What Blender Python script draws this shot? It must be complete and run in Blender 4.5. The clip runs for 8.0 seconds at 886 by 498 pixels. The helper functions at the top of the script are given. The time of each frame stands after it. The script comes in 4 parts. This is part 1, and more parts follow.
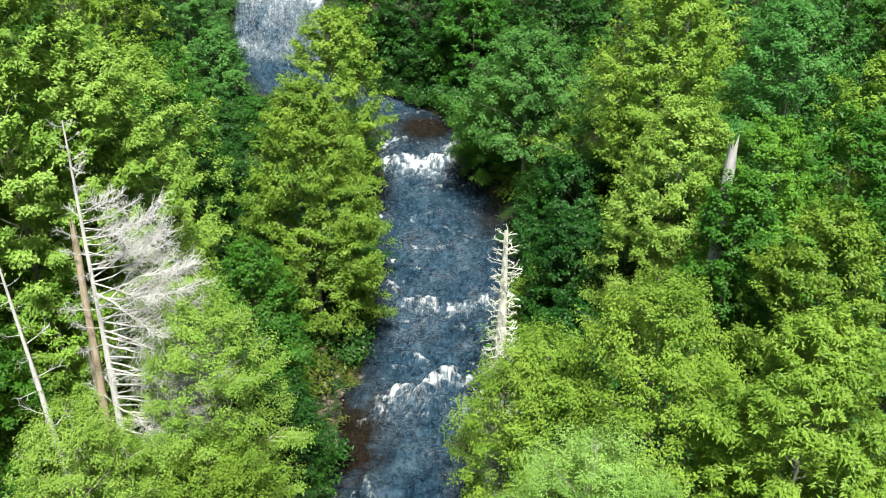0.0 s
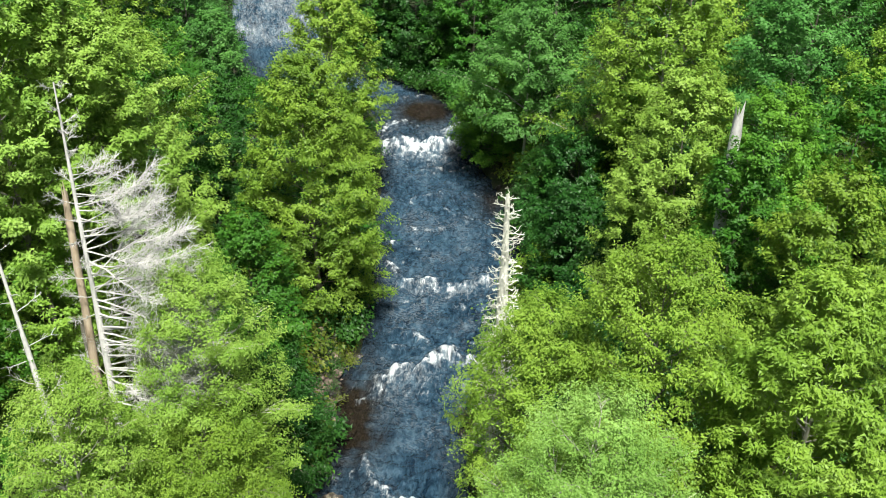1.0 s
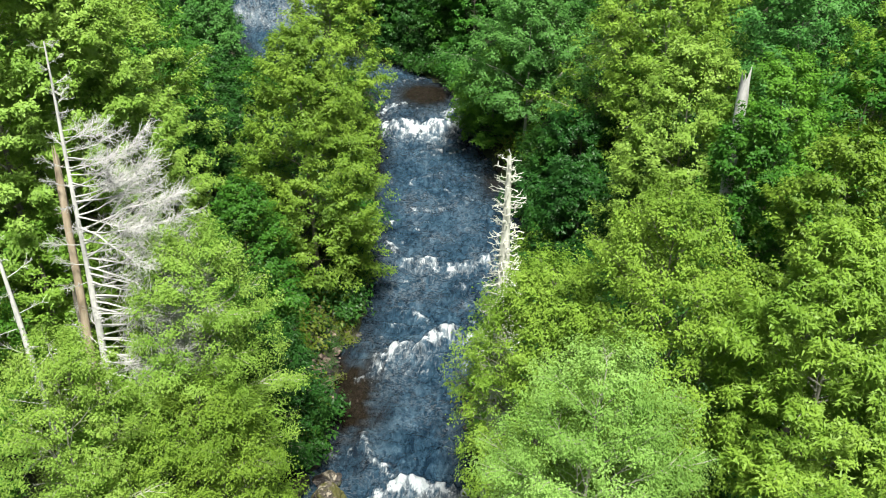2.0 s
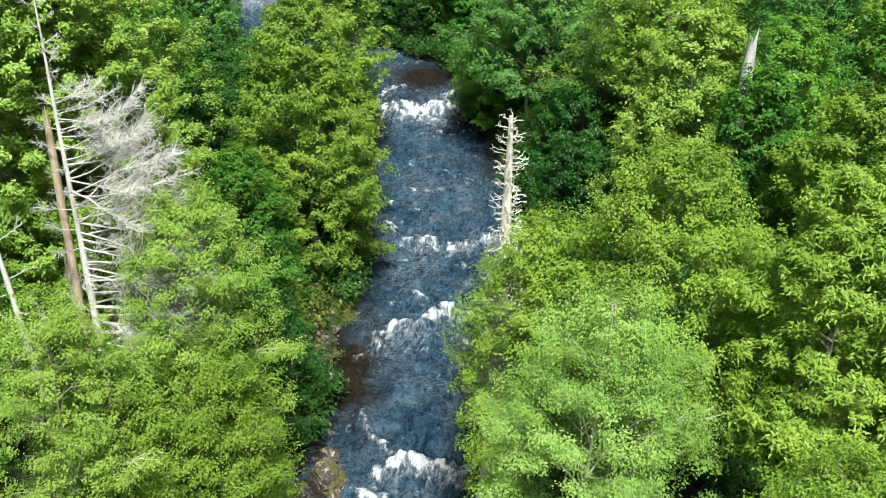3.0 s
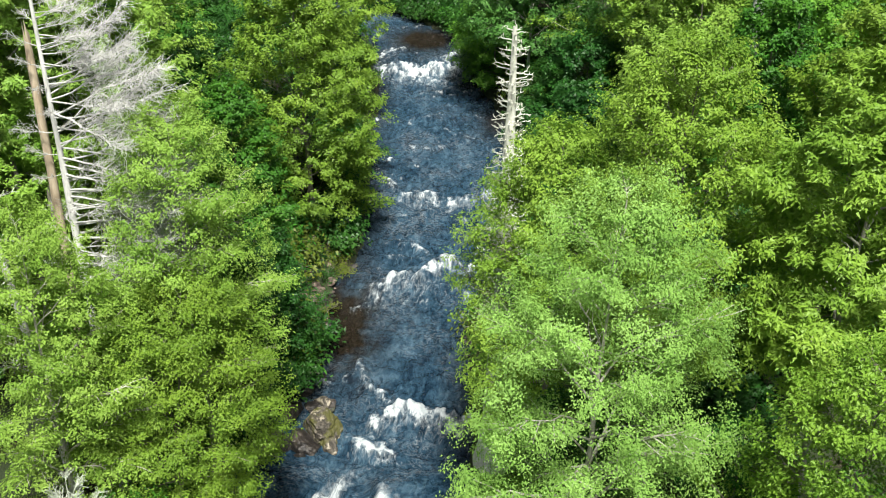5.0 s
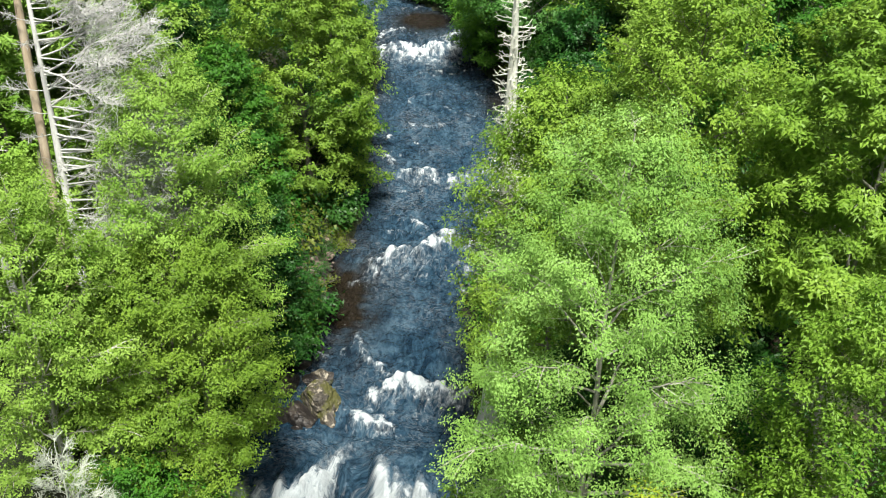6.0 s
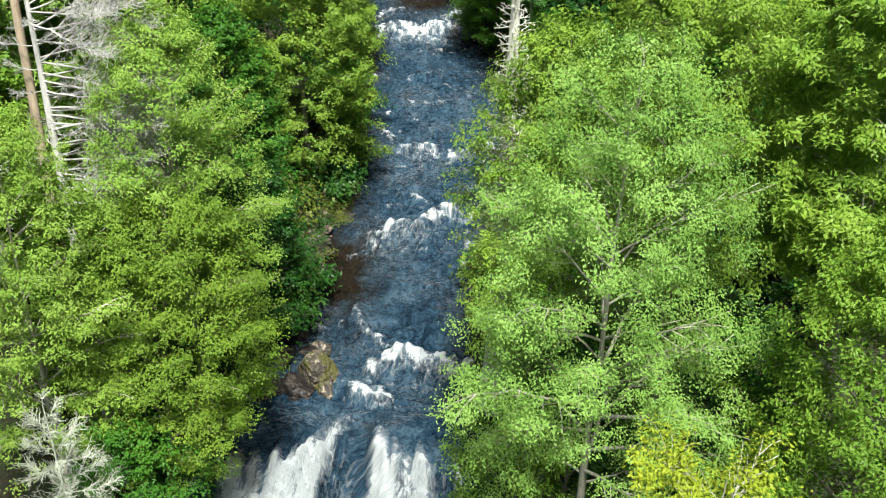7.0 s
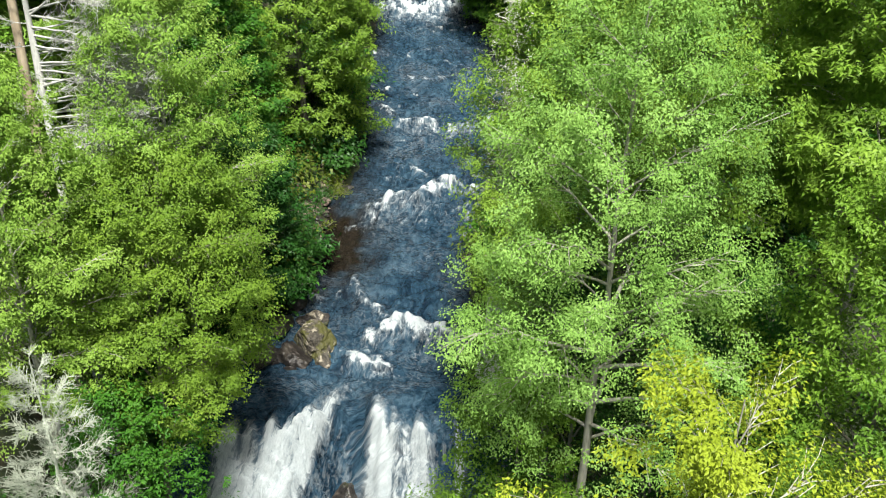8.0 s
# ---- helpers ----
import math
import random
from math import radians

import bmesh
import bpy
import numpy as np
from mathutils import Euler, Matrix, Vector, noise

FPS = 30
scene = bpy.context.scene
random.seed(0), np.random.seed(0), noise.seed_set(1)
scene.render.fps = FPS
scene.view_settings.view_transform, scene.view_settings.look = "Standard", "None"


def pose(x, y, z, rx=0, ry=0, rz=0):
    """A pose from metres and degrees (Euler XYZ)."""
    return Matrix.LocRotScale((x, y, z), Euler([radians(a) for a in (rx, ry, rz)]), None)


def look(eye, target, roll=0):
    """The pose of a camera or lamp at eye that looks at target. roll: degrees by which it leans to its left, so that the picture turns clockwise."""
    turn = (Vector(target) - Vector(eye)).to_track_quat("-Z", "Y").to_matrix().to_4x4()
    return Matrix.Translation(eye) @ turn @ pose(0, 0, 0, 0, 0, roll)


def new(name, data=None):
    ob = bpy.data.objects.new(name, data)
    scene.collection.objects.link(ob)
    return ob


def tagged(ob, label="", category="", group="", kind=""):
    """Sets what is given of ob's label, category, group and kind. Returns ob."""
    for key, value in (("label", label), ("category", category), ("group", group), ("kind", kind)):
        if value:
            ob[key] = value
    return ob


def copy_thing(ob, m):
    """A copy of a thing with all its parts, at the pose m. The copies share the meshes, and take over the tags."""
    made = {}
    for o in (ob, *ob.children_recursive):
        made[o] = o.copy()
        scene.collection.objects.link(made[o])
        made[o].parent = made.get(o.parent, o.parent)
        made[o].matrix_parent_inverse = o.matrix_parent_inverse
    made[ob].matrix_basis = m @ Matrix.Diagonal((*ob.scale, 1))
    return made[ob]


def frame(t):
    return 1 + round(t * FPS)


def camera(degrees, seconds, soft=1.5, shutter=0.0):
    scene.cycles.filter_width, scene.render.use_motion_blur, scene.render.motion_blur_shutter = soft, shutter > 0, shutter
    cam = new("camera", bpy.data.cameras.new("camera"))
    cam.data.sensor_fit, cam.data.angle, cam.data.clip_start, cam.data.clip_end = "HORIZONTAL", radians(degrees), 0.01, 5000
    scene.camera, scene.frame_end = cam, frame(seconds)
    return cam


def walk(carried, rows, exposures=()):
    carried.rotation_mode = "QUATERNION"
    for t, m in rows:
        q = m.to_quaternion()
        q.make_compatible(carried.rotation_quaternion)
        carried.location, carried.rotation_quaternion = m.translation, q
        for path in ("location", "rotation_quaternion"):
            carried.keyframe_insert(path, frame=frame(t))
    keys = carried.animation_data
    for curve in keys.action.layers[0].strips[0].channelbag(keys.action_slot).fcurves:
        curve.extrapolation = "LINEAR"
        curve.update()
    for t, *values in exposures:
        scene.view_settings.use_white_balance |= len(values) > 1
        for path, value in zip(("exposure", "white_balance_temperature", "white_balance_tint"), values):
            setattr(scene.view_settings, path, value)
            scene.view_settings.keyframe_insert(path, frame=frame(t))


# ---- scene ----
cam = camera(52.0, 8.0, soft=1.0, shutter=0.3)
EYE, PITCH = 32.31, -29.0


def eye_at(t):
    s = t / 8.0
    s += 0.0405 * s * (s - 1.0)
    return -0.016 * s, 0.47 * s, EYE - 11.99 * s


walk(cam, [(t / 2, pose(*eye_at(t / 2), 90 + PITCH, 0, 0)) for t in range(17)])

# ---- light ----
SUN_ELEV, SUN_AZIM = 66.0, 170.0   # azimuth: clockwise from +y, where the light comes from
world = bpy.data.worlds.new("sky")
scene.world = world
world.use_nodes = True
wn = world.node_tree.nodes
sky = wn.new("ShaderNodeTexSky")
sky.sky_type, sky.sun_disc = "NISHITA", False
sky.sun_elevation, sky.sun_rotation = radians(SUN_ELEV), radians(SUN_AZIM)
sky.air_density, sky.dust_density, sky.ozone_density = 1.0, 5.0, 1.0
wn["Background"].inputs["Strength"].default_value = 0.05
world.node_tree.links.new(sky.outputs[0], wn["Background"].inputs["Color"])
sun = new("sun", bpy.data.lights.new("sun", "SUN"))
sun.data.energy, sun.data.angle, sun.data.color = 5.0, radians(10.0), (1.0, 0.98, 0.90)
_a, _e = radians(SUN_AZIM), radians(SUN_ELEV)
sun.matrix_world = look((40 * math.sin(_a) * math.cos(_e), 40 * math.cos(_a) * math.cos(_e), 40 * math.sin(_e) + 20), (0, 0, 20))
scene.view_settings.exposure = 0.96


# ---- materials ----
def material(name):
    m = bpy.data.materials.new(name)
    m.use_nodes = True
    nt = m.node_tree
    nt.nodes.clear()
    out = nt.nodes.new("ShaderNodeOutputMaterial")
    return m, nt, out


def node(nt, kind, **inputs):
    n = nt.nodes.new(kind)
    for key, value in inputs.items():
        sock = n.inputs[key.replace("_", " ")] if isinstance(key, str) else n.inputs[key]
        if isinstance(value, bpy.types.NodeSocket):
            nt.links.new(value, sock)
        else:
            sock.default_value = value
    return n


def ramp(nt, fac, stops):
    n = nt.nodes.new("ShaderNodeValToRGB")
    el = n.color_ramp.elements
    while len(el) < len(stops):
        el.new(0.5)
    for e, (p, c) in zip(el, stops):
        e.position, e.color = p, (*c, 1.0)
    nt.links.new(fac, n.inputs[0])
    return n.outputs["Color"]


def mixed(nt, fac, a, b, blend="MIX"):
    n = nt.nodes.new("ShaderNodeMix")
    n.data_type, n.blend_type = "RGBA", blend
    for sock, value in ((n.inputs[0], fac), (n.inputs[6], a), (n.inputs[7], b)):
        if isinstance(value, bpy.types.NodeSocket):
            nt.links.new(value, sock)
        else:
            sock.default_value = value if not isinstance(value, tuple) else (*value[:3], 1.0)
    return n.outputs[2]


def calc(nt, op, a, b=0.0, c=0.0, clamp=False):
    n = nt.nodes.new("ShaderNodeMath")
    n.operation, n.use_clamp = op, clamp
    for i, value in enumerate((a, b, c)):
        if isinstance(value, bpy.types.NodeSocket):
            nt.links.new(value, n.inputs[i])
        else:
            n.inputs[i].default_value = value
    return n.outputs[0]


def noise_tex(nt, vec, scale, detail=4.0, rough=0.55, distort=0.0):
    n = node(nt, "ShaderNodeTexNoise", Vector=vec, Scale=scale, Detail=detail, Roughness=rough, Distortion=distort)
    return n.outputs[0]


def leaf_material(name, young, main, old, through_colour, clear=0.28, gloss=0.5):
    """Living leaves: the colour differs leaf by leaf and bough by bough; light shines through."""
    young, main, old, through_colour = [(c[0] * 0.77, c[1], c[2] * 0.78) for c in (young, main, old, through_colour)]
    m, nt, out = material(name)
    geo = nt.nodes.new("ShaderNodeNewGeometry")
    each = ramp(nt, geo.outputs["Random Per Island"], ((0.0, tuple(0.5 * (a + b) for a, b in zip(old, main))), (0.3, main), (0.8, main), (1.0, tuple(0.5 * (a + b) for a, b in zip(young, main)))))
    bough = noise_tex(nt, geo.outputs["Position"], 0.45, 3.0)
    tint = ramp(nt, bough, ((0.32, old), (0.5, main), (0.68, young)))
    col = mixed(nt, 0.5, each, tint)
    crown = nt.nodes.new("ShaderNodeObjectInfo")
    hsv = node(nt, "ShaderNodeHueSaturation", Color=col)
    nt.links.new(calc(nt, "MULTIPLY_ADD", crown.outputs["Random"], 0.014, 0.492), hsv.inputs["Hue"])
    p = node(nt, "ShaderNodeBsdfPrincipled", Base_Color=hsv.outputs[0], Roughness=gloss)
    p.inputs["Specular IOR Level"].default_value = 0.22
    t = node(nt, "ShaderNodeBsdfTranslucent", Color=mixed(nt, 0.5, hsv.outputs[0], through_colour))
    s = nt.nodes.new("ShaderNodeMixShader")
    s.inputs[0].default_value = clear
    nt.links.new(p.outputs[0], s.inputs[1])
    nt.links.new(t.outputs[0], s.inputs[2])
    nt.links.new(s.outputs[0], out.inputs[0])
    return m


LIME = leaf_material("lime_leaf", (0.35, 0.42, 0.075), (0.218, 0.302, 0.044), (0.082, 0.155, 0.019), (0.345, 0.47, 0.04))
SPRING = leaf_material("yellow_leaf", (0.50, 0.47, 0.06), (0.36, 0.365, 0.034), (0.165, 0.19, 0.016), (0.50, 0.50, 0.03))
GOLDEN = leaf_material("golden_green_leaf", (0.29, 0.36, 0.055), (0.172, 0.245, 0.033), (0.062, 0.122, 0.016), (0.30, 0.43, 0.03))
MID = leaf_material("mid_green_leaf", (0.20, 0.33, 0.04), (0.116, 0.225, 0.026), (0.042, 0.105, 0.013), (0.26, 0.42, 0.025))
GREEN = leaf_material("green_leaf", (0.115, 0.23, 0.026), (0.051, 0.145, 0.017), (0.020, 0.066, 0.010), (0.145, 0.31, 0.02))
PALE = leaf_material("pale_leaf", (0.48, 0.55, 0.20), (0.290, 0.385, 0.100), (0.130, 0.21, 0.038), (0.42, 0.52, 0.09))
STRAW = leaf_material("straw_green_leaf", (0.43, 0.48, 0.13), (0.270, 0.345, 0.066), (0.110, 0.188, 0.025), (0.40, 0.49, 0.05))
BLUISH = leaf_material("bluish_leaf", (0.165, 0.31, 0.085), (0.088, 0.205, 0.048), (0.032, 0.10, 0.023), (0.16, 0.36, 0.07))
# dark-leaved plants; also painted-in shade for gaps and the hollow
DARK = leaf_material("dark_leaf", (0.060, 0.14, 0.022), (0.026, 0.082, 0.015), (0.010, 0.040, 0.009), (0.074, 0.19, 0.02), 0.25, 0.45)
OLIVE = leaf_material("olive_leaf", (0.22, 0.21, 0.03), (0.10, 0.12, 0.018), (0.085, 0.055, 0.018), (0.28, 0.28, 0.02))


def bark_material(name, light, mid, deep, scale=6.0, stretch=0.25, rough=0.85):
    m, nt, out = material(name)
    co = nt.nodes.new("ShaderNodeTexCoord")
    mp = node(nt, "ShaderNodeMapping", Vector=co.outputs["Object"])
    mp.inputs["Scale"].default_value = (1, 1, stretch)
    a = noise_tex(nt, mp.outputs[0], scale, 6.0, 0.65, 0.4)
    b = noise_tex(nt, co.outputs["Object"], scale * 0.18, 3.0)
    col = mixed(nt, 0.4, ramp(nt, a, ((0.3, deep), (0.5, mid), (0.7, light))), ramp(nt, b, ((0.35, mid), (0.65, light))))
    bump = node(nt, "ShaderNodeBump", Height=a, Strength=0.7, Distance=0.03)
    p = node(nt, "ShaderNodeBsdfPrincipled", Base_Color=col, Roughness=rough, Normal=bump.outputs[0])
    nt.links.new(p.outputs[0], out.inputs[0])
    return m


BARK = bark_material("grey_bark", (0.26, 0.25, 0.20), (0.14, 0.13, 0.10), (0.05, 0.047, 0.036))
PALE_BARK = bark_material("pale_bark", (0.50, 0.49, 0.41), (0.34, 0.33, 0.27), (0.13, 0.13, 0.10), 9.0)
BLEACHED = bark_material("bleached_wood", (0.54, 0.545, 0.52), (0.42, 0.425, 0.40), (0.19, 0.19, 0.17), 8.0)
BROWN_WOOD = bark_material("stripped_brown_wood", (0.50, 0.43, 0.32), (0.31, 0.245, 0.165), (0.12, 0.09, 0.06), 7.0, 0.12)
GREY_WOOD = bark_material("grey_green_lichened_wood", (0.48, 0.52, 0.43), (0.34, 0.38, 0.30), (0.10, 0.11, 0.08), 10.0, 0.5)
LICHEN_WOOD = bark_material("lichened_wood", (0.70, 0.71, 0.62), (0.56, 0.57, 0.49), (0.26, 0.27, 0.21), 10.0, 0.5)


def rock_material(name, light, mid, deep, moss, wet=0.75, moss_level=0.56):
    m, nt, out = material(name)
    geo = nt.nodes.new("ShaderNodeNewGeometry")
    a = noise_tex(nt, geo.outputs["Position"], 2.2, 8.0, 0.65, 0.6)
    b = noise_tex(nt, geo.outputs["Position"], 9.0, 6.0, 0.7)
    col = mixed(nt, 0.3, ramp(nt, a, ((0.45, deep), (0.53, mid), (0.585, light))), ramp(nt, b, ((0.38, deep), (0.7, light))))
    g = noise_tex(nt, geo.outputs["Position"], 1.3, 6.0, 0.7)
    col = mixed(nt, ramp(nt, g, ((moss_level, (0, 0, 0)), (moss_level + 0.08, (1, 1, 1)))), col, moss)
    bump = node(nt, "ShaderNodeBump", Height=calc(nt, "ADD", a, calc(nt, "MULTIPLY", b, 0.4)), Strength=0.8, Distance=0.08)
    p = node(nt, "ShaderNodeBsdfPrincipled", Base_Color=col, Roughness=wet, Normal=bump.outputs[0])
    nt.links.new(p.outputs[0], out.inputs[0])
    return m


ROCK = rock_material("bank_rock", (0.33, 0.295, 0.23), (0.036, 0.029, 0.020), (0.012, 0.010, 0.008), (0.060, 0.060, 0.012), 0.7, 0.47)
WET_ROCK = rock_material("wet_rock", (0.065, 0.055, 0.045), (0.028, 0.024, 0.021), (0.010, 0.009, 0.009), (0.022, 0.026, 0.010), 0.38, 0.55)
BANK_ROCK = rock_material("pinkish_bank_rock", (0.34, 0.26, 0.215), (0.15, 0.11, 0.085), (0.035, 0.026, 0.02), (0.055, 0.045, 0.015), 0.8, 0.6)


def ground_material():
    m, nt, out = material("forest_floor")
    geo = nt.nodes.new("ShaderNodeNewGeometry")
    a = noise_tex(nt, geo.outputs["Position"], 0.5, 8.0, 0.7)
    b = noise_tex(nt, geo.outputs["Position"], 6.0, 6.0, 0.75)
    litter = ramp(nt, b, ((0.3, (0.012, 0.009, 0.005)), (0.5, (0.030, 0.022, 0.012)), (0.7, (0.060, 0.046, 0.024))))
    herb = ramp(nt, b, ((0.3, (0.012, 0.02, 0.006)), (0.55, (0.020, 0.033, 0.008)), (0.75, (0.040, 0.055, 0.012))))
    col = mixed(nt, ramp(nt, a, ((0.36, (0, 0, 0)), (0.5, (1, 1, 1)))), litter, herb)
    bump = node(nt, "ShaderNodeBump", Height=b, Strength=0.9, Distance=0.12)
    p = node(nt, "ShaderNodeBsdfPrincipled", Base_Color=col, Roughness=0.95, Normal=bump.outputs[0])
    nt.links.new(p.outputs[0], out.inputs[0])
    return m


GROUND = ground_material()


def water_material():
    """Dark peaty stream water, sky sheen put into its colour; foam, brown shallows and painted shade by the mesh's own
    values, streaked along the flow.
    """
    m, nt, out = material("stream_water")
    foam = nt.nodes.new("ShaderNodeAttribute")
    foam.attribute_name = "foam"
    shallow_shade = nt.nodes.new("ShaderNodeAttribute")
    shallow_shade.attribute_name = "shallow_shade"
    flow = nt.nodes.new("ShaderNodeUVMap")
    flow.uv_map = "flow"
    steep = nt.nodes.new("ShaderNodeAttribute")
    steep.attribute_name = "steep"

    def flowing(sx, sy, scale, detail, rough, distort):
        mp = node(nt, "ShaderNodeMapping", Vector=flow.outputs[0])
        mp.inputs["Scale"].default_value = (sx, sy, 1.0)
        return noise_tex(nt, mp.outputs[0], scale, detail, rough, distort)

    streak = flowing(4.2, 2.8, 1.0, 8.0, 0.66, 1.0)
    curl = flowing(2.0, 1.2, 2.2, 6.0, 0.62, 1.4)
    veil = calc(nt, "MULTIPLY_ADD", flowing(3.6, 0.6, 1.0, 6.0, 0.62, 0.8), 0.5, calc(nt, "MULTIPLY", flowing(2.2, 1.4, 1.6, 6.0, 0.66, 1.0), 0.5))
    calm = calc(nt, "MULTIPLY_ADD", streak, 0.5, calc(nt, "MULTIPLY", curl, 0.5))
    blend = nt.nodes.new("ShaderNodeMix")
    for sock, src in ((0, steep.outputs["Fac"]), (2, calm), (3, veil)):
        nt.links.new(src, blend.inputs[sock])
    grain = blend.outputs[0]
    edge = calc(nt, "ADD", foam.outputs["Fac"], calc(nt, "MULTIPLY_ADD", grain, 2.9, -1.50))
    mask = ramp(nt, edge, ((0.36, (0, 0, 0)), (0.70, (0.26, 0.26, 0.26)), (1.25, (0.92, 0.92, 0.92))))
    ridge = flowing(0.9, 1.9, 1.7, 5.0, 0.6, 1.3)
    ridge = calc(nt, "SUBTRACT", 1.0, calc(nt, "ABSOLUTE", calc(nt, "MULTIPLY_ADD", ridge, 2.0, -1.0)))
    lively = flowing(0.35, 0.35, 1.0, 3.0, 0.5, 0.4)
    lace = calc(nt, "MULTIPLY", ramp(nt, ridge, ((0.90, (0, 0, 0)), (1.0, (1, 1, 1)))), ramp(nt, lively, ((0.44, (0, 0, 0)), (0.62, (0.34, 0.34, 0.34)))))
    lace = calc(nt, "MULTIPLY", lace, calc(nt, "SUBTRACT", 1.0, steep.outputs["Fac"]))
    lace = calc(nt, "MULTIPLY", lace, calc(nt, "SUBTRACT", 1.0, shallow_shade.outputs["Fac"]))
    mask = calc(nt, "ADD", mask, calc(nt, "MULTIPLY", lace, streak), clamp=True)
    # pale and dark ripples painted into the body colour, for reflected sky
    ripple_sheen = calc(nt, "MULTIPLY_ADD", flowing(0.6, 0.4, 1.0, 5.0, 0.6, 1.2), 0.45, calc(nt, "MULTIPLY", flowing(2.0, 1.2, 1.3, 4.0, 0.6, 1.6), 0.55))
    deep = ramp(nt, ripple_sheen, ((0.39, (0.007, 0.021, 0.039)), (0.51, (0.023, 0.056, 0.091)), (0.64, (0.062, 0.117, 0.165))))
    bed = ramp(nt, noise_tex(nt, flow.outputs[0], 2.4, 6.0, 0.7), ((0.3, (0.007, 0.006, 0.004)), (0.7, (0.025, 0.019, 0.012))))
    body = mixed(nt, shallow_shade.outputs["Fac"], deep, bed)
    m3 = node(nt, "ShaderNodeMapping", Vector=flow.outputs[0])
    m3.inputs["Scale"].default_value = (1.7, 1.0, 1.0)
    rip = noise_tex(nt, m3.outputs[0], 1.4, 5.0, 0.58, 1.2)
    bump = node(nt, "ShaderNodeBump", Height=calc(nt, "ADD", rip, calc(nt, "MULTIPLY", curl, 0.5)), Strength=1.0, Distance=0.5)
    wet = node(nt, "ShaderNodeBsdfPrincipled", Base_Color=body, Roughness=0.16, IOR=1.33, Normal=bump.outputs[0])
    fine_foam = calc(nt, "MULTIPLY_ADD", flowing(3.4, 2.2, 1.6, 8.0, 0.72, 1.5), 0.5, calc(nt, "MULTIPLY", grain, 0.5))
    fb = node(nt, "ShaderNodeBump", Height=fine_foam, Strength=0.9, Distance=0.25)
    white = node(nt, "ShaderNodeBsdfPrincipled", Base_Color=mixed(nt, ramp(nt, fine_foam, ((0.36, (0, 0, 0)), (0.62, (1, 1, 1)))), (0.27, 0.315, 0.34), (0.57, 0.62, 0.63)), Roughness=0.75, Normal=fb.outputs[0])
    s = nt.nodes.new("ShaderNodeMixShader")
    nt.links.new(mask, s.inputs[0])
    nt.links.new(wet.outputs[0], s.inputs[1])
    nt.links.new(white.outputs[0], s.inputs[2])
    nt.links.new(s.outputs[0], out.inputs[0])
    return m


WATER = water_material()


# ---- meshes ----
def quads(name, verts, faces, smooth=False):
    """A mesh from arrays of corners and of faces that all have three or all four corners."""
    verts, faces = np.asarray(verts, np.float32), np.asarray(faces, np.int32)
    me = bpy.data.meshes.new(name)
    me.vertices.add(len(verts))
    me.vertices.foreach_set("co", verts.ravel())
    me.loops.add(faces.size)
    me.loops.foreach_set("vertex_index", faces.ravel())
    me.polygons.add(len(faces))
    me.polygons.foreach_set("loop_start", np.arange(0, faces.size, faces.shape[1], dtype=np.int32))
    me.polygons.foreach_set("use_smooth", np.full(len(faces), smooth))
    me.update(calc_edges=True)
    return me


def part(name, me, mat, parent, label=""):
    ob = new(name, me)
    if mat and not me.materials:
        me.materials.append(mat)
    ob.parent = parent
    return tagged(ob, label)


def unit(v):
    return v / np.maximum(np.linalg.norm(v, axis=-1, keepdims=True), 1e-9)


def tube(points, radii, sides=6):
    """Corners and faces of a tapered round stem along points."""
    p, r = np.asarray(points, float), np.asarray(radii, float)
    t = unit(np.gradient(p, axis=0))
    ref = np.where(np.abs(t[:, 2:3]) > 0.9, np.array([[1.0, 0, 0]]), np.array([[0, 0, 1.0]]))
    a = unit(np.cross(t, ref))
    b = np.cross(t, a)
    w = np.linspace(0, 2 * np.pi, sides, endpoint=False)
    v = p[:, None] + r[:, None, None] * (np.cos(w)[None, :, None] * a[:, None] + np.sin(w)[None, :, None] * b[:, None])
    n = len(p)
    i, j = np.meshgrid(np.arange(n - 1), np.arange(sides), indexing="ij")
    k = (j + 1) % sides
    f = np.stack((i * sides + j, i * sides + k, (i + 1) * sides + k, (i + 1) * sides + j), -1).reshape(-1, 4)
    return v.reshape(-1, 3), f


def joined(pieces):
    vs, fs, n = [], [], 0
    for v, f in pieces:
        vs.append(v)
        fs.append(f + n)
        n += len(v)
    return np.concatenate(vs), np.concatenate(fs)


# ---- the valley ----
# the stream's line: along it x, y, water level, half width
LINE = np.array([(-3.5, -260, -10.5, 9), (-3.5, 0, -9.6, 7), (-3.4, 18, -9.3, 7), (-3.6, 24.0, -10.2, 6), (-3.4, 29.0, -2.0, 5.0), (-2.6, 31, -0.7, 4.0),
                 (-2.1, 34, 0.0, 3.3), (-2.0, 38, 0.55, 3.7), (-1.0, 41, 0.95, 3.6), (-0.4, 45, 1.5, 3.9), (0.3, 50, 2.2, 4.7), (-0.2, 56, 3.0, 4.6)])
BEND = np.array([(-1.1, 62, 3.75, 3.7), (-2.3, 69, 4.9, 3.2), (-5.0, 73.3, 5.3, 3.0), (-9.5, 75, 5.5, 3.4), (-13.0, 77, 6.3, 3.8), (-14.9, 82, 8.8, 4.0), (-15.6, 90, 12.9, 4.2),
                 (-17, 104, 19.5, 4.5), (-22, 150, 33, 5), (-30, 260, 60, 6)])
LINE = np.concatenate((LINE, BEND))


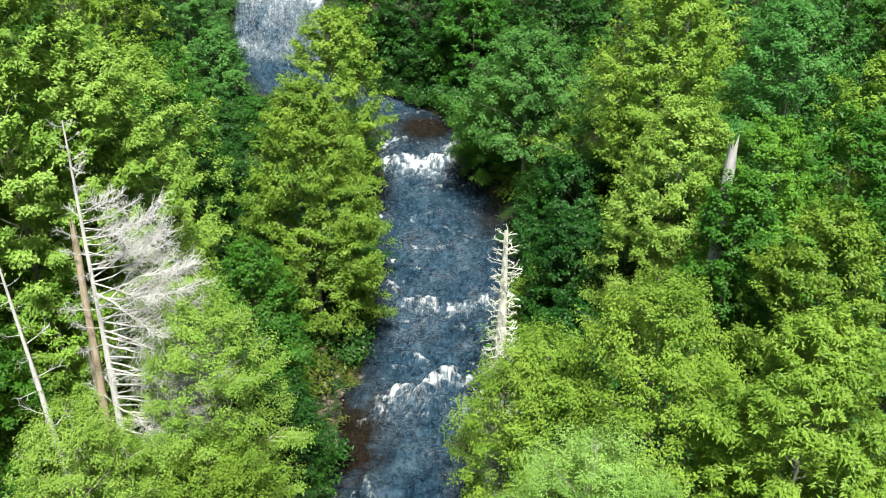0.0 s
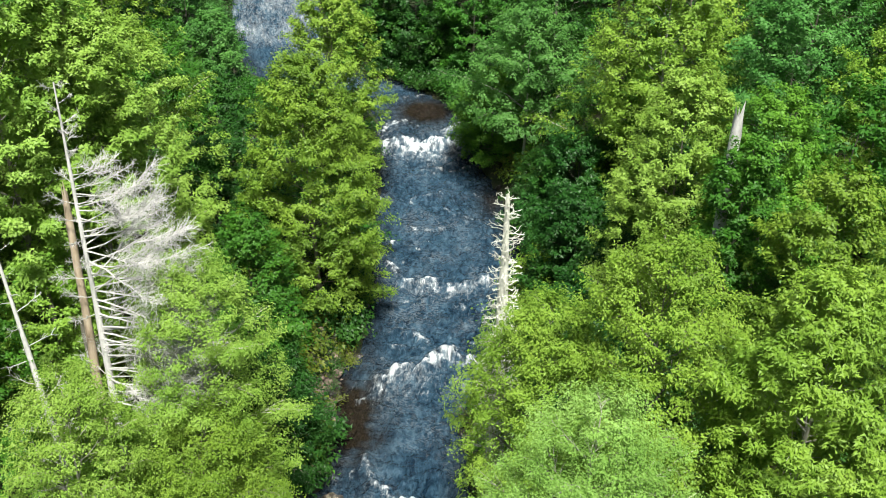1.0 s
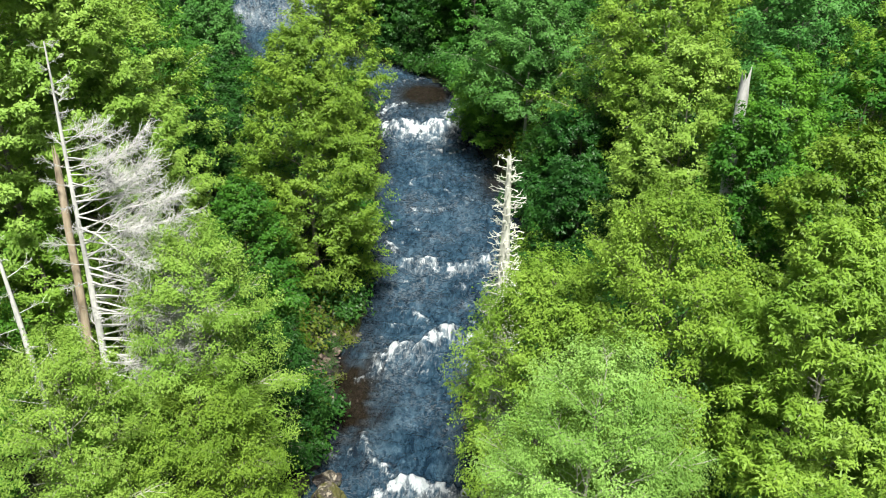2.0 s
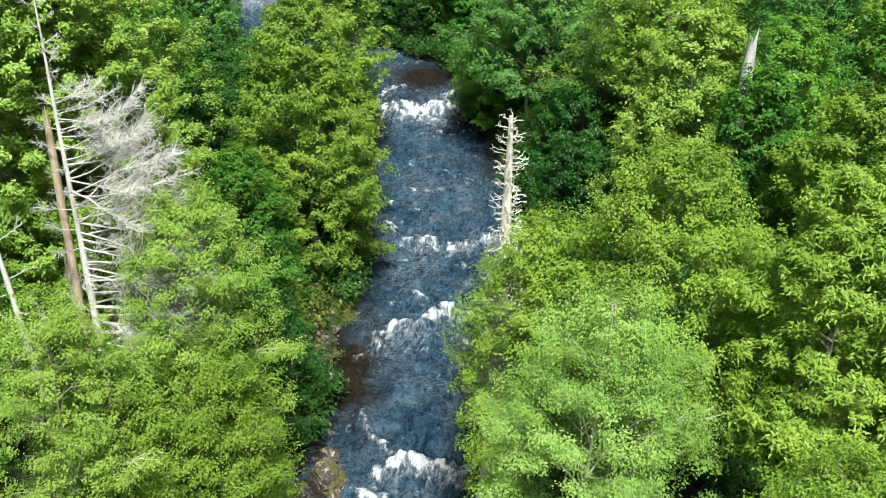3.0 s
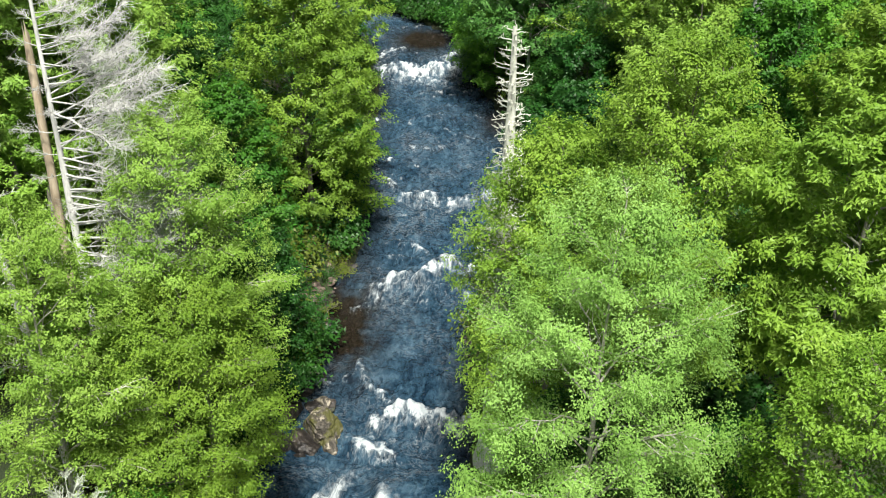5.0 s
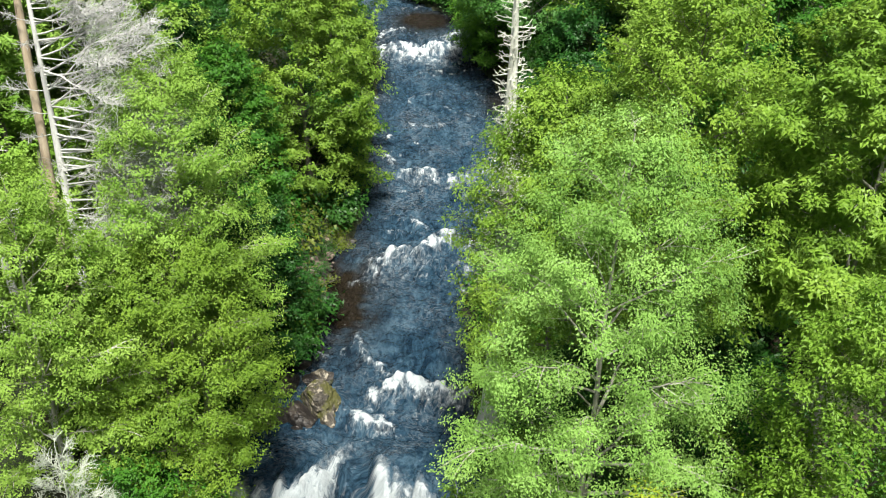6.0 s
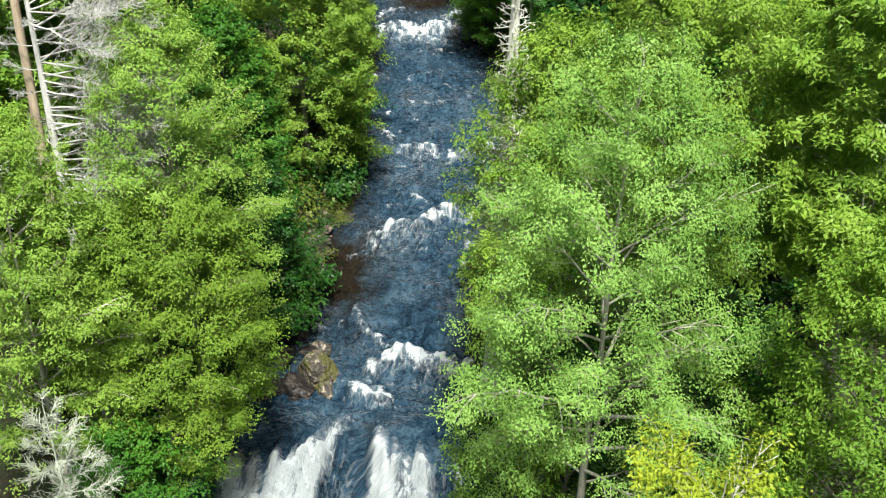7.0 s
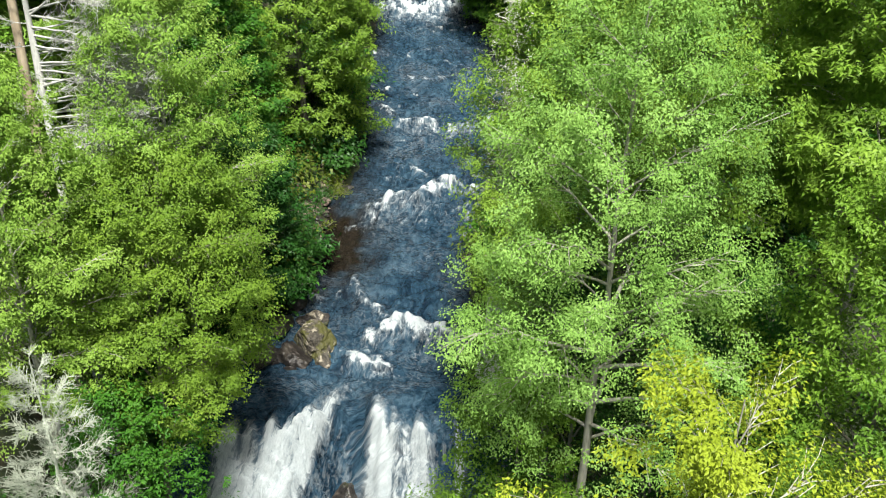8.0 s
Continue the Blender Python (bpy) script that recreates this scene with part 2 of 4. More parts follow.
def along(n_between=40):
    """Smooth points on the stream's line."""
    out = []
    k = len(LINE)
    for i in range(k - 1):
        p0, p1, p2, p3 = LINE[max(i - 1, 0)], LINE[i], LINE[i + 1], LINE[min(i + 2, k - 1)]
        for t in np.linspace(0, 1, n_between, endpoint=False):
            q = 0.5 * (2 * p1 + (p2 - p0) * t + (2 * p0 - 5 * p1 + 4 * p2 - p3) * t * t + (3 * p1 - p0 - 3 * p2 + p3) * t ** 3)
            lin = p1 + (p2 - p1) * t
            q[2:] = lin[2:]
            if i < 3:
                q = lin
            out.append(q)
    out.append(LINE[-1])
    return np.array(out)


ALONG = along()


def waves(x, y, s):
    """Smooth uneven relief between -1 and 1."""
    return (np.sin(x * s + 1.3 * np.sin(y * s * 0.7 + 0.4)) * np.cos(y * s * 1.1 + 1.7 * np.sin(x * s * 0.6 + 2.0))
            + 0.5 * np.sin(x * s * 2.3 + y * s * 1.9 + 0.7) * np.cos(y * s * 2.7 - x * s * 1.3)) / 1.5


def ground(x, y):
    """Height of the ground."""
    x, y = np.atleast_1d(np.asarray(x, float)), np.atleast_1d(np.asarray(y, float))
    shape = x.shape
    x, y = x.ravel(), y.ravel()
    d = np.full(len(x), 1e9)
    z = np.zeros(len(x))
    for i in range(0, len(x), 4000):
        dx = np.hypot(x[i:i + 4000, None] - ALONG[None, :, 0], y[i:i + 4000, None] - ALONG[None, :, 1])
        k = np.argmin(dx, axis=1)
        d[i:i + 4000] = dx[np.arange(len(k)), k] - ALONG[k, 3]
        z[i:i + 4000] = ALONG[k, 2]
    broad = np.where(y < 34, 0.26 * (np.maximum(y, -6) - 34), 0.14 * (np.minimum(y, 300) - 34))
    w = np.clip((d - 1.5) / 5.0, 0, 1)
    z = z * (1 - w) + broad * w
    rise = np.where(d < 0, -0.7 * np.clip(-d / 0.9, 0, 1), 0.12 + 0.55 * np.minimum(d, 1.5) + 0.34 * np.clip(d - 1.5, 0, 30) + 0.12 * np.clip(d - 31.5, 0, 200))
    bumps = (0.35 * waves(x, y, 0.7) + 0.12 * waves(x, y, 2.6)) * np.clip(d / 2.0, 0, 1)
    return (z + rise + bumps).reshape(shape)


def ground_at(x, y):
    return float(ground(x, y)[0])


def spread(lo, hi, step, far):
    core = np.arange(lo, hi + step, step)
    grow = np.cumsum(step * 1.45 ** np.arange(1, 40))
    grow = grow[grow < far]
    return np.concatenate((lo - grow[::-1], core, hi + grow))


def build_ground():
    xs, ys = spread(-60, 60, 0.7, 1800), spread(-20, 125, 0.7, 1800)
    X, Y = np.meshgrid(xs, ys)
    Z = ground(X, Y)
    nx = len(xs)
    i, j = np.meshgrid(np.arange(len(ys) - 1), np.arange(nx - 1), indexing="ij")
    f = np.stack((i * nx + j, i * nx + j + 1, (i + 1) * nx + j + 1, (i + 1) * nx + j), -1).reshape(-1, 4)
    ob = new("ground", quads("ground", np.stack((X, Y, Z), -1).reshape(-1, 3), f, True))
    ob.data.materials.append(GROUND)
    tagged(ob, "dark forest floor of leaf litter and herbs on valley slopes", "ground", kind="structure")


build_ground()

# ---- the stream ----
RAPIDS = []


def rapid(x0, y0, x1, y1, width, strength, height=0.0):
    """A line of broken water from one place to another: how wide and white it is, and how high it stands."""
    RAPIDS.append((x0, y0, x1, y1, width, strength, height))


# far ledge below the dark pool
rapid(-4.6, 64.6, -2.6, 64.9, 0.65, 1.15, 0.25)
rapid(-2.8, 64.3, -0.6, 64.6, 0.75, 1.2, 0.3)
rapid(-0.6, 64.4, 1.6, 65.4, 0.9, 1.2, 0.35)
rapid(0.2, 66.6, 1.3, 67.6, 0.55, 0.95, 0.25)
rapid(-4.6, 66.8, -3.4, 68.0, 0.8, 0.9, 0.2)
rapid(-3.6, 72.6, -1.6, 73.2, 0.3, 0.7, 0.1)
rapid(-1.0, 62.6, 1.6, 63.2, 0.8, 0.62, 0.12)
rapid(0.6, 61.0, 2.4, 61.9, 0.3, 0.72, 0.14)
rapid(-2.6, 60.2, -0.4, 60.8, 0.4, 0.5, 0.08)
# long run
rapid(-2.2, 57.2, 0.0, 58.2, 0.22, 0.70, 0.12)
rapid(-4.4, 57.6, -3.0, 57.5, 0.2, 0.55, 0.08)
rapid(0.0, 56.1, 2.8, 54.2, 0.24, 0.75, 0.12)
rapid(-2.2, 53.9, -1.2, 53.0, 0.32, 0.72, 0.14)
rapid(-1.2, 53.4, 0.1, 53.8, 0.28, 0.66, 0.12)
rapid(-4.6, 52.4, -3.2, 52.0, 0.22, 0.8, 0.14)
rapid(-4.6, 48.0, -3.6, 48.3, 0.2, 0.5, 0.1)
rapid(-4.0, 51.0, -3.3, 50.2, 0.28, 0.75, 0.14)
rapid(-3.4, 49.9, -2.4, 48.0, 0.32, 0.9, 0.22)
rapid(-2.6, 47.9, -1.2, 47.7, 0.45, 0.95, 0.3)
rapid(-1.4, 48.2, 0.5, 47.6, 0.42, 1.0, 0.32)
rapid(1.3, 47.6, 2.9, 48.4, 0.5, 1.0, 0.35)
rapid(0.9, 46.0, 1.7, 45.8, 0.32, 0.8, 0.2)
# standing waves in the middle
rapid(-3.4, 43.6, -2.2, 43.3, 0.32, 0.6, 0.14)
rapid(-1.6, 43.2, -0.9, 42.4, 0.42, 0.82, 0.22)
rapid(-2.6, 42.2, -1.4, 42.0, 0.3, 0.5, 0.14)
rapid(-3.3, 39.5, -2.2, 40.3, 0.5, 1.0, 0.38)
rapid(-2.4, 40.2, -1.0, 40.4, 0.5, 1.0, 0.32)
rapid(-1.1, 40.4, 0.4, 41.8, 0.55, 1.05, 0.4)
rapid(0.3, 41.4, 1.9, 41.0, 0.6, 0.95, 0.35)
rapid(1.3, 40.0, 0.8, 37.2, 0.42, 0.72, 0.15)
rapid(-2.2, 39.0, 0.6, 39.6, 0.9, 0.42, 0.1)
# above the lip of the fall
rapid(-3.9, 34.3, -3.3, 32.9, 0.26, 0.85, 0.22)
rapid(-3.3, 32.9, -2.4, 31.9, 0.34, 0.9, 0.25)
rapid(-5.8, 33.5, -5.3, 33.0, 0.28, 0.9, 0.12)
rapid(-6.0, 34.6, -5.6, 34.2, 0.2, 0.8, 0.08)
rapid(-3.0, 31.0, -1.6, 31.6, 0.36, 1.3, 0.3)
rapid(-1.7, 31.6, 0.9, 31.0, 0.40, 1.4, 0.3)
rapid(-2.0, 30.8, 0.6, 30.3, 0.9, 0.62, 0.25)
rapid(-3.6, 29.9, -2.2, 29.4, 0.36, 1.25, 0.3)
rapid(-4.2, 30.3, -3.4, 29.8, 0.24, 0.7, 0.15)
# small broken crests scattered through the livelier reaches
crests = np.random.default_rng(5)
for y0, y1, n in ((29.3, 34.0, 9), (38.2, 44.5, 22), (45.6, 50.5, 16), (51.5, 58.5, 16), (60.0, 67.5, 20)):
    for _ in range(n):
        cy = crests.uniform(y0, y1)
        mid = float(np.interp(cy, ALONG[:, 1][:480], ALONG[:, 0][:480]))
        wide = float(np.interp(cy, ALONG[:, 1][:480], ALONG[:, 3][:480]))
        cx, run = mid + crests.uniform(-0.8, 0.8) * wide, crests.uniform(0.25, 0.9)
        rapid(cx, cy, cx + run, cy + crests.normal(0, 0.25), crests.uniform(0.10, 0.20), crests.uniform(0.40, 0.75), crests.uniform(0.05, 0.14))
# the fall's white chutes: where each leaves the lip, its half width, its strength and how far it drifts aside on the way down
CHUTES = ((-5.1, 0.16, 0.85, -0.5), (-7.7, 0.40, 1.0, -0.1), (-7.0, 0.25, 0.9, -0.1), (-6.1, 0.24, 1.0, -0.2), (-4.25, 0.40, 1.1, -0.72), (-3.5, 0.40, 1.05, -0.72), (-2.3, 0.30, 1.05, -0.05), (-1.7, 0.13, 0.9, -0.12), (-1.5, 0.5, 0.5, 0.0), (-0.95, 0.26, 1.0, 0.05), (0.5, 0.10, 0.9, 0.03))


def build_stream():
    k = np.where((ALONG[:, 1] > -40) & (ALONG[:, 1] < 125))[0]
    a = ALONG[k]
    seg = np.linalg.norm(np.diff(a[:, :3], axis=0), axis=1)
    s = np.concatenate(([0], np.cumsum(seg)))
    fine = []
    at = 0.0
    while at < s[-1]:
        yy = np.interp(at, s, a[:, 1])
        fine.append(at)
        at += 0.09 if 22 < yy < 72 else 0.3
    fine = np.array(fine)
    c = np.stack([np.interp(fine, s, a[:, i]) for i in range(4)], -1)
    c[:, 3] = np.convolve(np.pad(c[:, 3], 15, "edge"), np.ones(31) / 31, "valid")
    flat = unit(np.gradient(c[:, :2], axis=0))
    for _ in range(2):
        flat = unit(np.stack([np.convolve(np.pad(flat[:, i], 12, "edge"), np.ones(25) / 25, "valid") for i in range(2)], -1))
    side = np.stack((flat[:, 1], -flat[:, 0]), -1)
    m = 110
    u = np.linspace(-1, 1, m)
    off = u[None, :] * (c[:, 3:4] + 0.7)
    X, Y = c[:, 0:1] + side[:, 0:1] * off, c[:, 1:2] + side[:, 1:2] * off
    # the level: even steps upstream, and a steep fall whose lip runs aslant
    ys = np.array([-300, 23.8, 24.9, 26.1, 27.2, 28.1, 28.7, 29.3, 30.5, 31.4, 34, 38.6, 40.2, 47.4, 48.6, 56, 63.9, 65.0, 70, 72, 73])
    zs = np.array([-9.4, -9.2, -7.6, -5.6, -3.7, -2.2, -1.5, -1.15, -0.85, -0.45, 0.0, 0.5, 0.95, 1.75, 2.1, 2.95, 3.85, 4.4, 4.95, 5.1, 5.2])
    reach = np.abs(X + 3.7)
    slant = (1.3 * (1 - np.exp(-(reach / 1.5) ** 2)) + 0.14 * reach) * np.clip((31 - Y) / 3, 0, 1)
    near = np.interp(Y + slant, ys, zs)
    up = np.broadcast_to(c[:, 2:3], X.shape)
    w = np.clip((Y - 68) / 4, 0, 1)
    Z = near * (1 - w) + up * w
    steep = np.clip((29.1 - Y - slant) / 1.0, 0, 1) * np.clip((Y + slant - 23.5) / 0.6, 0, 1)
    slide = np.clip((Y - 76.5) / 3, 0, 1)
    calm = (1 - steep) * (1 - slide)
    Z = Z + calm * (0.09 * waves(X, Y, 2.1) + 0.065 * waves(X * 0.8, Y, 4.7) + 0.04 * waves(X, Y * 1.2, 9.5))
    foam = -0.14 + 0.12 * waves(X, Y, 0.9)
    crest = np.zeros(X.shape)
    wob = 0.30 * waves(X * 1.7, Y * 1.7, 1.5) + 0.10 * waves(X, Y, 6.5)
    broken = np.clip(0.74 + 0.5 * waves(X * 1.4 + 3.0, Y * 0.9, 2.6) + 0.3 * waves(X, Y, 7.0), 0.2, 1.15)
    rough = 1 + 0.18 * waves(X, Y, 5.0)
    for x0, y0, x1, y1, width, strength, height in RAPIDS:
        dx, dy = x1 - x0, y1 - y0
        t = np.clip(((X - x0) * dx + (Y - y0) * dy) / (dx * dx + dy * dy), 0, 1)
        gx, gy = X - x0 - t * dx, Y - y0 - t * dy
        gy2 = gy + wob
        body = np.hypot(gx, np.where(gy2 > 0, gy2 * 1.8, gy2 * 0.52))   # foam trails downstream of its crest
        crest = np.maximum(crest, 1.26 * strength * broken * np.exp(-(body / width) ** 2))
        crest = np.maximum(crest, 0.58 * strength * np.exp(-(np.hypot(gx, (gy2 + 1.1 * width) * 0.8) / (2.0 * width)) ** 2))
        Z = Z + height * (0.35 + 0.65 * broken) * np.exp(-(np.hypot(gx, gy + 0.1) / (0.8 * width + 0.12)) ** 2) * rough
    foam = foam + crest
    fallw = np.zeros(X.shape)
    down = np.clip(29.1 - Y - slant, 0, 6)
    for x0, width, strength, drift in CHUTES:
        fallw = np.maximum(fallw, strength * np.exp(-(np.abs(X - x0 - drift * down * 1.6 + 0.08 * waves(X, Y, 3.0)) / (width * (1 + 0.30 * down))) ** 2.5))
    foam = foam * (1 - 0.6 * steep) + steep * (np.clip(fallw, 0, 1.15) * 1.0 + 0.14 + 0.17 * down)
    Z = Z + steep * (0.5 * np.clip(fallw, 0, 1) + 0.35 * waves(X * 1.2, Y, 2.2) + 0.16 * waves(X, Y, 5.0))
    foam = foam + np.clip((24.5 - Y) / 0.8, 0, 1) * np.clip((Y - 14) / 8, 0, 1) * 0.7
    # white water on the slide, raised further to paint its sky glare
    foam = foam + slide * (0.66 + 0.30 * np.clip(waves(X * 0.9, Y * 0.6, 1.4), 0, 1) + 0.55 * np.clip((Y - 85) / 4, 0, 1))
    Z = Z + slide * (0.18 * waves(X, Y, 1.6) + 0.08 * waves(X, Y, 4.0))
    edge = np.clip((np.abs(off) - (c[:, 3:4] - 1.7)) / 1.6, 0, 1)
    shal_shade = 0.55 * edge * (1 - steep) * (1 - slide)
    shal_shade = np.maximum(shal_shade, 1.6 * np.exp(-(((X + 4.9 + 0.4 * waves(X, Y, 0.9)) / 1.9) ** 2 + ((Y - 37.0) / 3.6) ** 2)) * (0.8 + 0.35 * waves(X, Y, 2.2)))
    # the pool's tree shade, painted with the dark bed colour
    shal_shade = np.maximum(shal_shade, 1.3 * np.exp(-(((X + 1.4) / 2.8) ** 2 + ((Y - 69.9) / 2.7) ** 2)))
    # likewise the overhang's shade along the right edge, painted dark brown
    shal_shade = np.clip(np.maximum(shal_shade, 0.9 * np.exp(-(((X - 3.6) / 1.5) ** 2 + ((Y - 57) / 2.5) ** 2))), 0, 1)
    n = len(fine)
    i, j = np.meshgrid(np.arange(n - 1), np.arange(m - 1), indexing="ij")
    f = np.stack((i * m + j, i * m + j + 1, (i + 1) * m + j + 1, (i + 1) * m + j), -1).reshape(-1, 4)
    me = quads("stream", np.stack((X, Y, Z), -1).reshape(-1, 3), f, True)
    for key, value in (("foam", foam), ("shallow_shade", shal_shade), ("steep", np.maximum(steep, 0.4 * slide))):
        me.attributes.new(key, "FLOAT", "POINT").data.foreach_set("value", value.ravel().astype(np.float32))
    skew = off + 0.8 * down * steep / (1 + np.exp((X + 2.7) * 3.0))
    uv = np.stack((skew, np.broadcast_to(fine[:, None], off.shape)), -1).reshape(-1, 2)
    me.uv_layers.new(name="flow").data.foreach_set("uv", uv[f.ravel()].ravel().astype(np.float32))
    ob = new("water", me)
    me.materials.append(WATER)
    tagged(ob, "dark rushing stream with white rapids and a waterfall", "stream", kind="structure")


build_stream()


# ---- trees ----
def leaves(rng, at, out, size, narrow=0.5, face=None, droop=0.25, small=False):
    """One folded leaf at each place."""
    n = len(at)
    nor = unit(np.array([0, 0, 0.55]) + rng.normal(0, 0.36, (n, 3)) + 0.75 * (out if face is None else face))
    way = out * 0.8 + rng.normal(0, 0.7, (n, 3)) - np.array([0, 0, droop])
    way = unit(way - nor * np.sum(way * nor, -1, keepdims=True))
    side = np.cross(nor, way)
    ln = (size * rng.uniform(0.65, 1.3, n))[:, None]
    if small:   # far off: a plain three-cornered leaf
        v = np.stack((at - side * ln * narrow * 0.6, at + side * ln * narrow * 0.6 + nor * ln * 0.05, at + way * ln), 1)
        return v.reshape(-1, 3), np.arange(3 * n).reshape(-1, 3)
    mid = at + way * ln * 0.42
    v = np.stack((at, mid + side * ln * narrow * 0.5 + nor * ln * 0.08, at + way * ln - nor * ln * 0.12, mid - side * ln * narrow * 0.5 + nor * ln * 0.08), 1)
    return v.reshape(-1, 3), np.arange(4 * n).reshape(-1, 4)


def curve_points(a, d, length, lift, n=7, wob=0.06, rng=None):
    """A bough from a in the direction d that bends up (lift > 0) or droops."""
    t = np.linspace(0, 1, n)[:, None]
    p = a + d * length * t + np.array([0, 0, 1.0]) * lift * length * t * t
    w = np.cumsum(rng.normal(0, wob * length / n, (n, 3)), axis=0)
    return p + w * t


def broadleaf(label, x, y, top, bottom, radius, mat, seed, leaf=0.13, count=20000, bark=BARK, boughs=26, narrow=0.52, lean=(0, 0), sparse=0.0, fill=5.0, twiggy=6, limb_bark=None):
    """A broadleaved tree: trunk, boughs, twigs and a crown of single leaves in sprays. top and bottom are heights of the crown in the place."""
    rng = np.random.default_rng(seed)
    z0 = ground_at(x - lean[0], y - lean[1]) - 0.15
    root = tagged(new("tree"), label, "tree", "trees of the valley")
    root.location = (x - lean[0], y - lean[1], z0)
    H, B = top - z0, bottom - z0
    n = 12
    t = np.linspace(0, 1, n)
    stem = np.stack((lean[0] * t ** 1.5 + rng.normal(0, 0.07, n).cumsum() * t, lean[1] * t ** 1.5 + rng.normal(0, 0.07, n).cumsum() * t, t * (H - 0.35)), -1)
    r0 = 0.011 * H + 0.03
    part("trunk", quads("trunk", *tube(stem, r0 * (1 - 0.96 * t ** 0.6) * (1 + 0.6 * np.exp(-t * 22)), 8), True), bark, root)
    twigs, lines, spans, outs = [], [], [], []
    phase = rng.uniform(0, 6.28, 4)

    def reach_at(g, az):
        r = radius * max(1 - max(g, 0.0) ** 2.6, 0.0) ** 0.55 * (0.74 + 0.26 * min(1.0, g / 0.3))
        return r * (1 + 0.13 * math.sin(2 * az + phase[0] + 2 * g) + 0.12 * math.sin(3 * az + phase[1] - 5 * g) + 0.07 * math.sin(5 * az + phase[2] + 9 * g))

    def stem_at(h):
        return np.array([np.interp(h, stem[:, 2], stem[:, 0]), np.interp(h, stem[:, 2], stem[:, 1]), h])

    def spray(a, d, length, out, wood=0.0):
        """A leafy side branch; wood: its thickness where it shows."""
        e = curve_points(a, unit(d), length, -0.14, 5, 0.22, rng)
        if wood:
            if leaf < 0.15 or rng.uniform() < 0.5:
                twigs.append(tube(e[::2], wood * np.array([1.0, 0.6, 0.2]) + 0.004, 3))
        if rng.uniform() >= sparse:
            lines.append(e)
            spans.append(length)
            outs.append(unit(out))

    for i in range(boughs):
        g = ((i + rng.uniform(0.1, 0.9)) / boughs) ** 0.9
        az = i * 2.39996 + rng.normal(0, 0.35)
        L = reach_at(g, az) * rng.uniform(0.72, 1.08) + 0.1
        h = B + (H - B) * g
        rise = 0.25 + 0.7 * g
        a = stem_at(max(h - L * rise, 0.3 * B))
        end = stem_at(h) + np.array([math.cos(az) * L, math.sin(az) * L, 0])
        d = end - a
        ln = float(np.linalg.norm(d))
        p = curve_points(a, unit(d + np.array([0, 0, 0.16 * ln])), ln, -0.16, 8, 0.3, rng)
        rr = max(0.21 * r0 * L / radius, 0.015) * (1.1 - 0.5 * g)
        part("limb", quads("limb", *tube(p, rr * (1 - 0.86 * np.linspace(0, 1, 8)), 5), True), limb_bark or bark, root)
        o = np.array([math.cos(az), math.sin(az), 0.3 + 0.9 * g])
        n2 = twiggy + 4
        for j in range(n2):
            q = 0.26 + 0.74 * (j + rng.uniform(0, 1)) / n2
            b = np.array([np.interp(q, np.linspace(0, 1, 8), p[:, c]) for c in range(3)])
            az2 = az + (1 if j % 2 else -1) * rng.uniform(0.45, 1.15) * (1.1 - 0.55 * q)
            l2 = L * rng.uniform(0.16, 0.32) * (1.25 - 0.65 * q) + 0.28
            d2 = np.array([math.cos(az2), math.sin(az2), rng.normal(0.12 + 0.45 * g, 0.22)])
            spray(b, d2, l2, o + d2, 0.3 * rr)
        spray(p[-1], np.array([math.cos(az), math.sin(az), 0.15 + 0.6 * g]), 0.2 * L + 0.3, o, 0.2 * rr)
    for i in range(int(boughs * fill * 3.0)):
        g, az = rng.uniform(0, 1) ** 0.85, rng.uniform(0, 6.28)
        r = reach_at(g, az) * rng.uniform(0.45, 1.0) ** 0.7
        o = np.array([math.cos(az), math.sin(az), 0.35 + 0.9 * g])
        spray(stem_at(B + (H - B) * g * 0.97) + np.array([math.cos(az) * r, math.sin(az) * r, rng.normal(0, 0.2)]), o + rng.normal(0, 0.45, 3), (0.12 * radius + 0.22) * rng.uniform(0.6, 1.3), o)
    for i in range(9):
        az = i * 2.39996
        o = np.array([0.45 * math.cos(az), 0.45 * math.sin(az), 1.0])
        spray(stem_at((0.86 + 0.012 * i) * (H - 0.4)), o, (0.16 * radius + 0.35) * rng.uniform(0.7, 1.2), o, 0.012)
    lines, spans, outs = np.array(lines), np.array(spans), np.array(outs)
    small = leaf >= 0.15
    count = int(count * (1.75 if small else 1.0))
    weight = spans ** 1.2 * rng.uniform(0.55, 1.4, len(spans))
    pick = rng.choice(len(spans), count, p=weight / weight.sum())
    slot = np.floor(rng.uniform(0, 1, count) ** 0.8 * 8)
    s = (slot + 0.5 + 0.35 * np.sin(pick * 12.9 + slot * 4.1)) / 8
    k = np.minimum((s * 4).astype(int), 3)
    f = (s * 4 - k)[:, None]
    base = lines[pick, k] * (1 - f) + lines[pick, k + 1] * f
    along_it = unit(lines[pick, k + 1] - lines[pick, k])
    across = unit(np.cross(along_it, np.array([0, 0, 1.0])) + 1e-4)
    flank = np.where(rng.uniform(0, 1, (count, 1)) < 0.5, -1.0, 1.0)
    tip = unit(0.65 * along_it + across * flank * 0.85 + np.array([0, 0, 1.0]) * (0.25 * np.sin(pick * 7.7 + slot * 2.3))[:, None] + rng.normal(0, 0.10, (count, 3)))
    reach = (0.46 * spans[pick] * (1.05 - 0.75 * s) + 0.10)[:, None]
    v = rng.uniform(0, 1, (count, 1)) ** 0.75
    at = base + tip * reach * v + rng.normal(0, 1, (count, 3)) * np.array([0.06, 0.06, 0.085]) * (0.5 + spans[pick][:, None])
    at[:, 2] -= (0.16 * reach * v * v)[:, 0]
    way = unit(outs[pick] * 0.7 + tip * 0.35 + rng.normal(0, 0.25, (count, 3)))
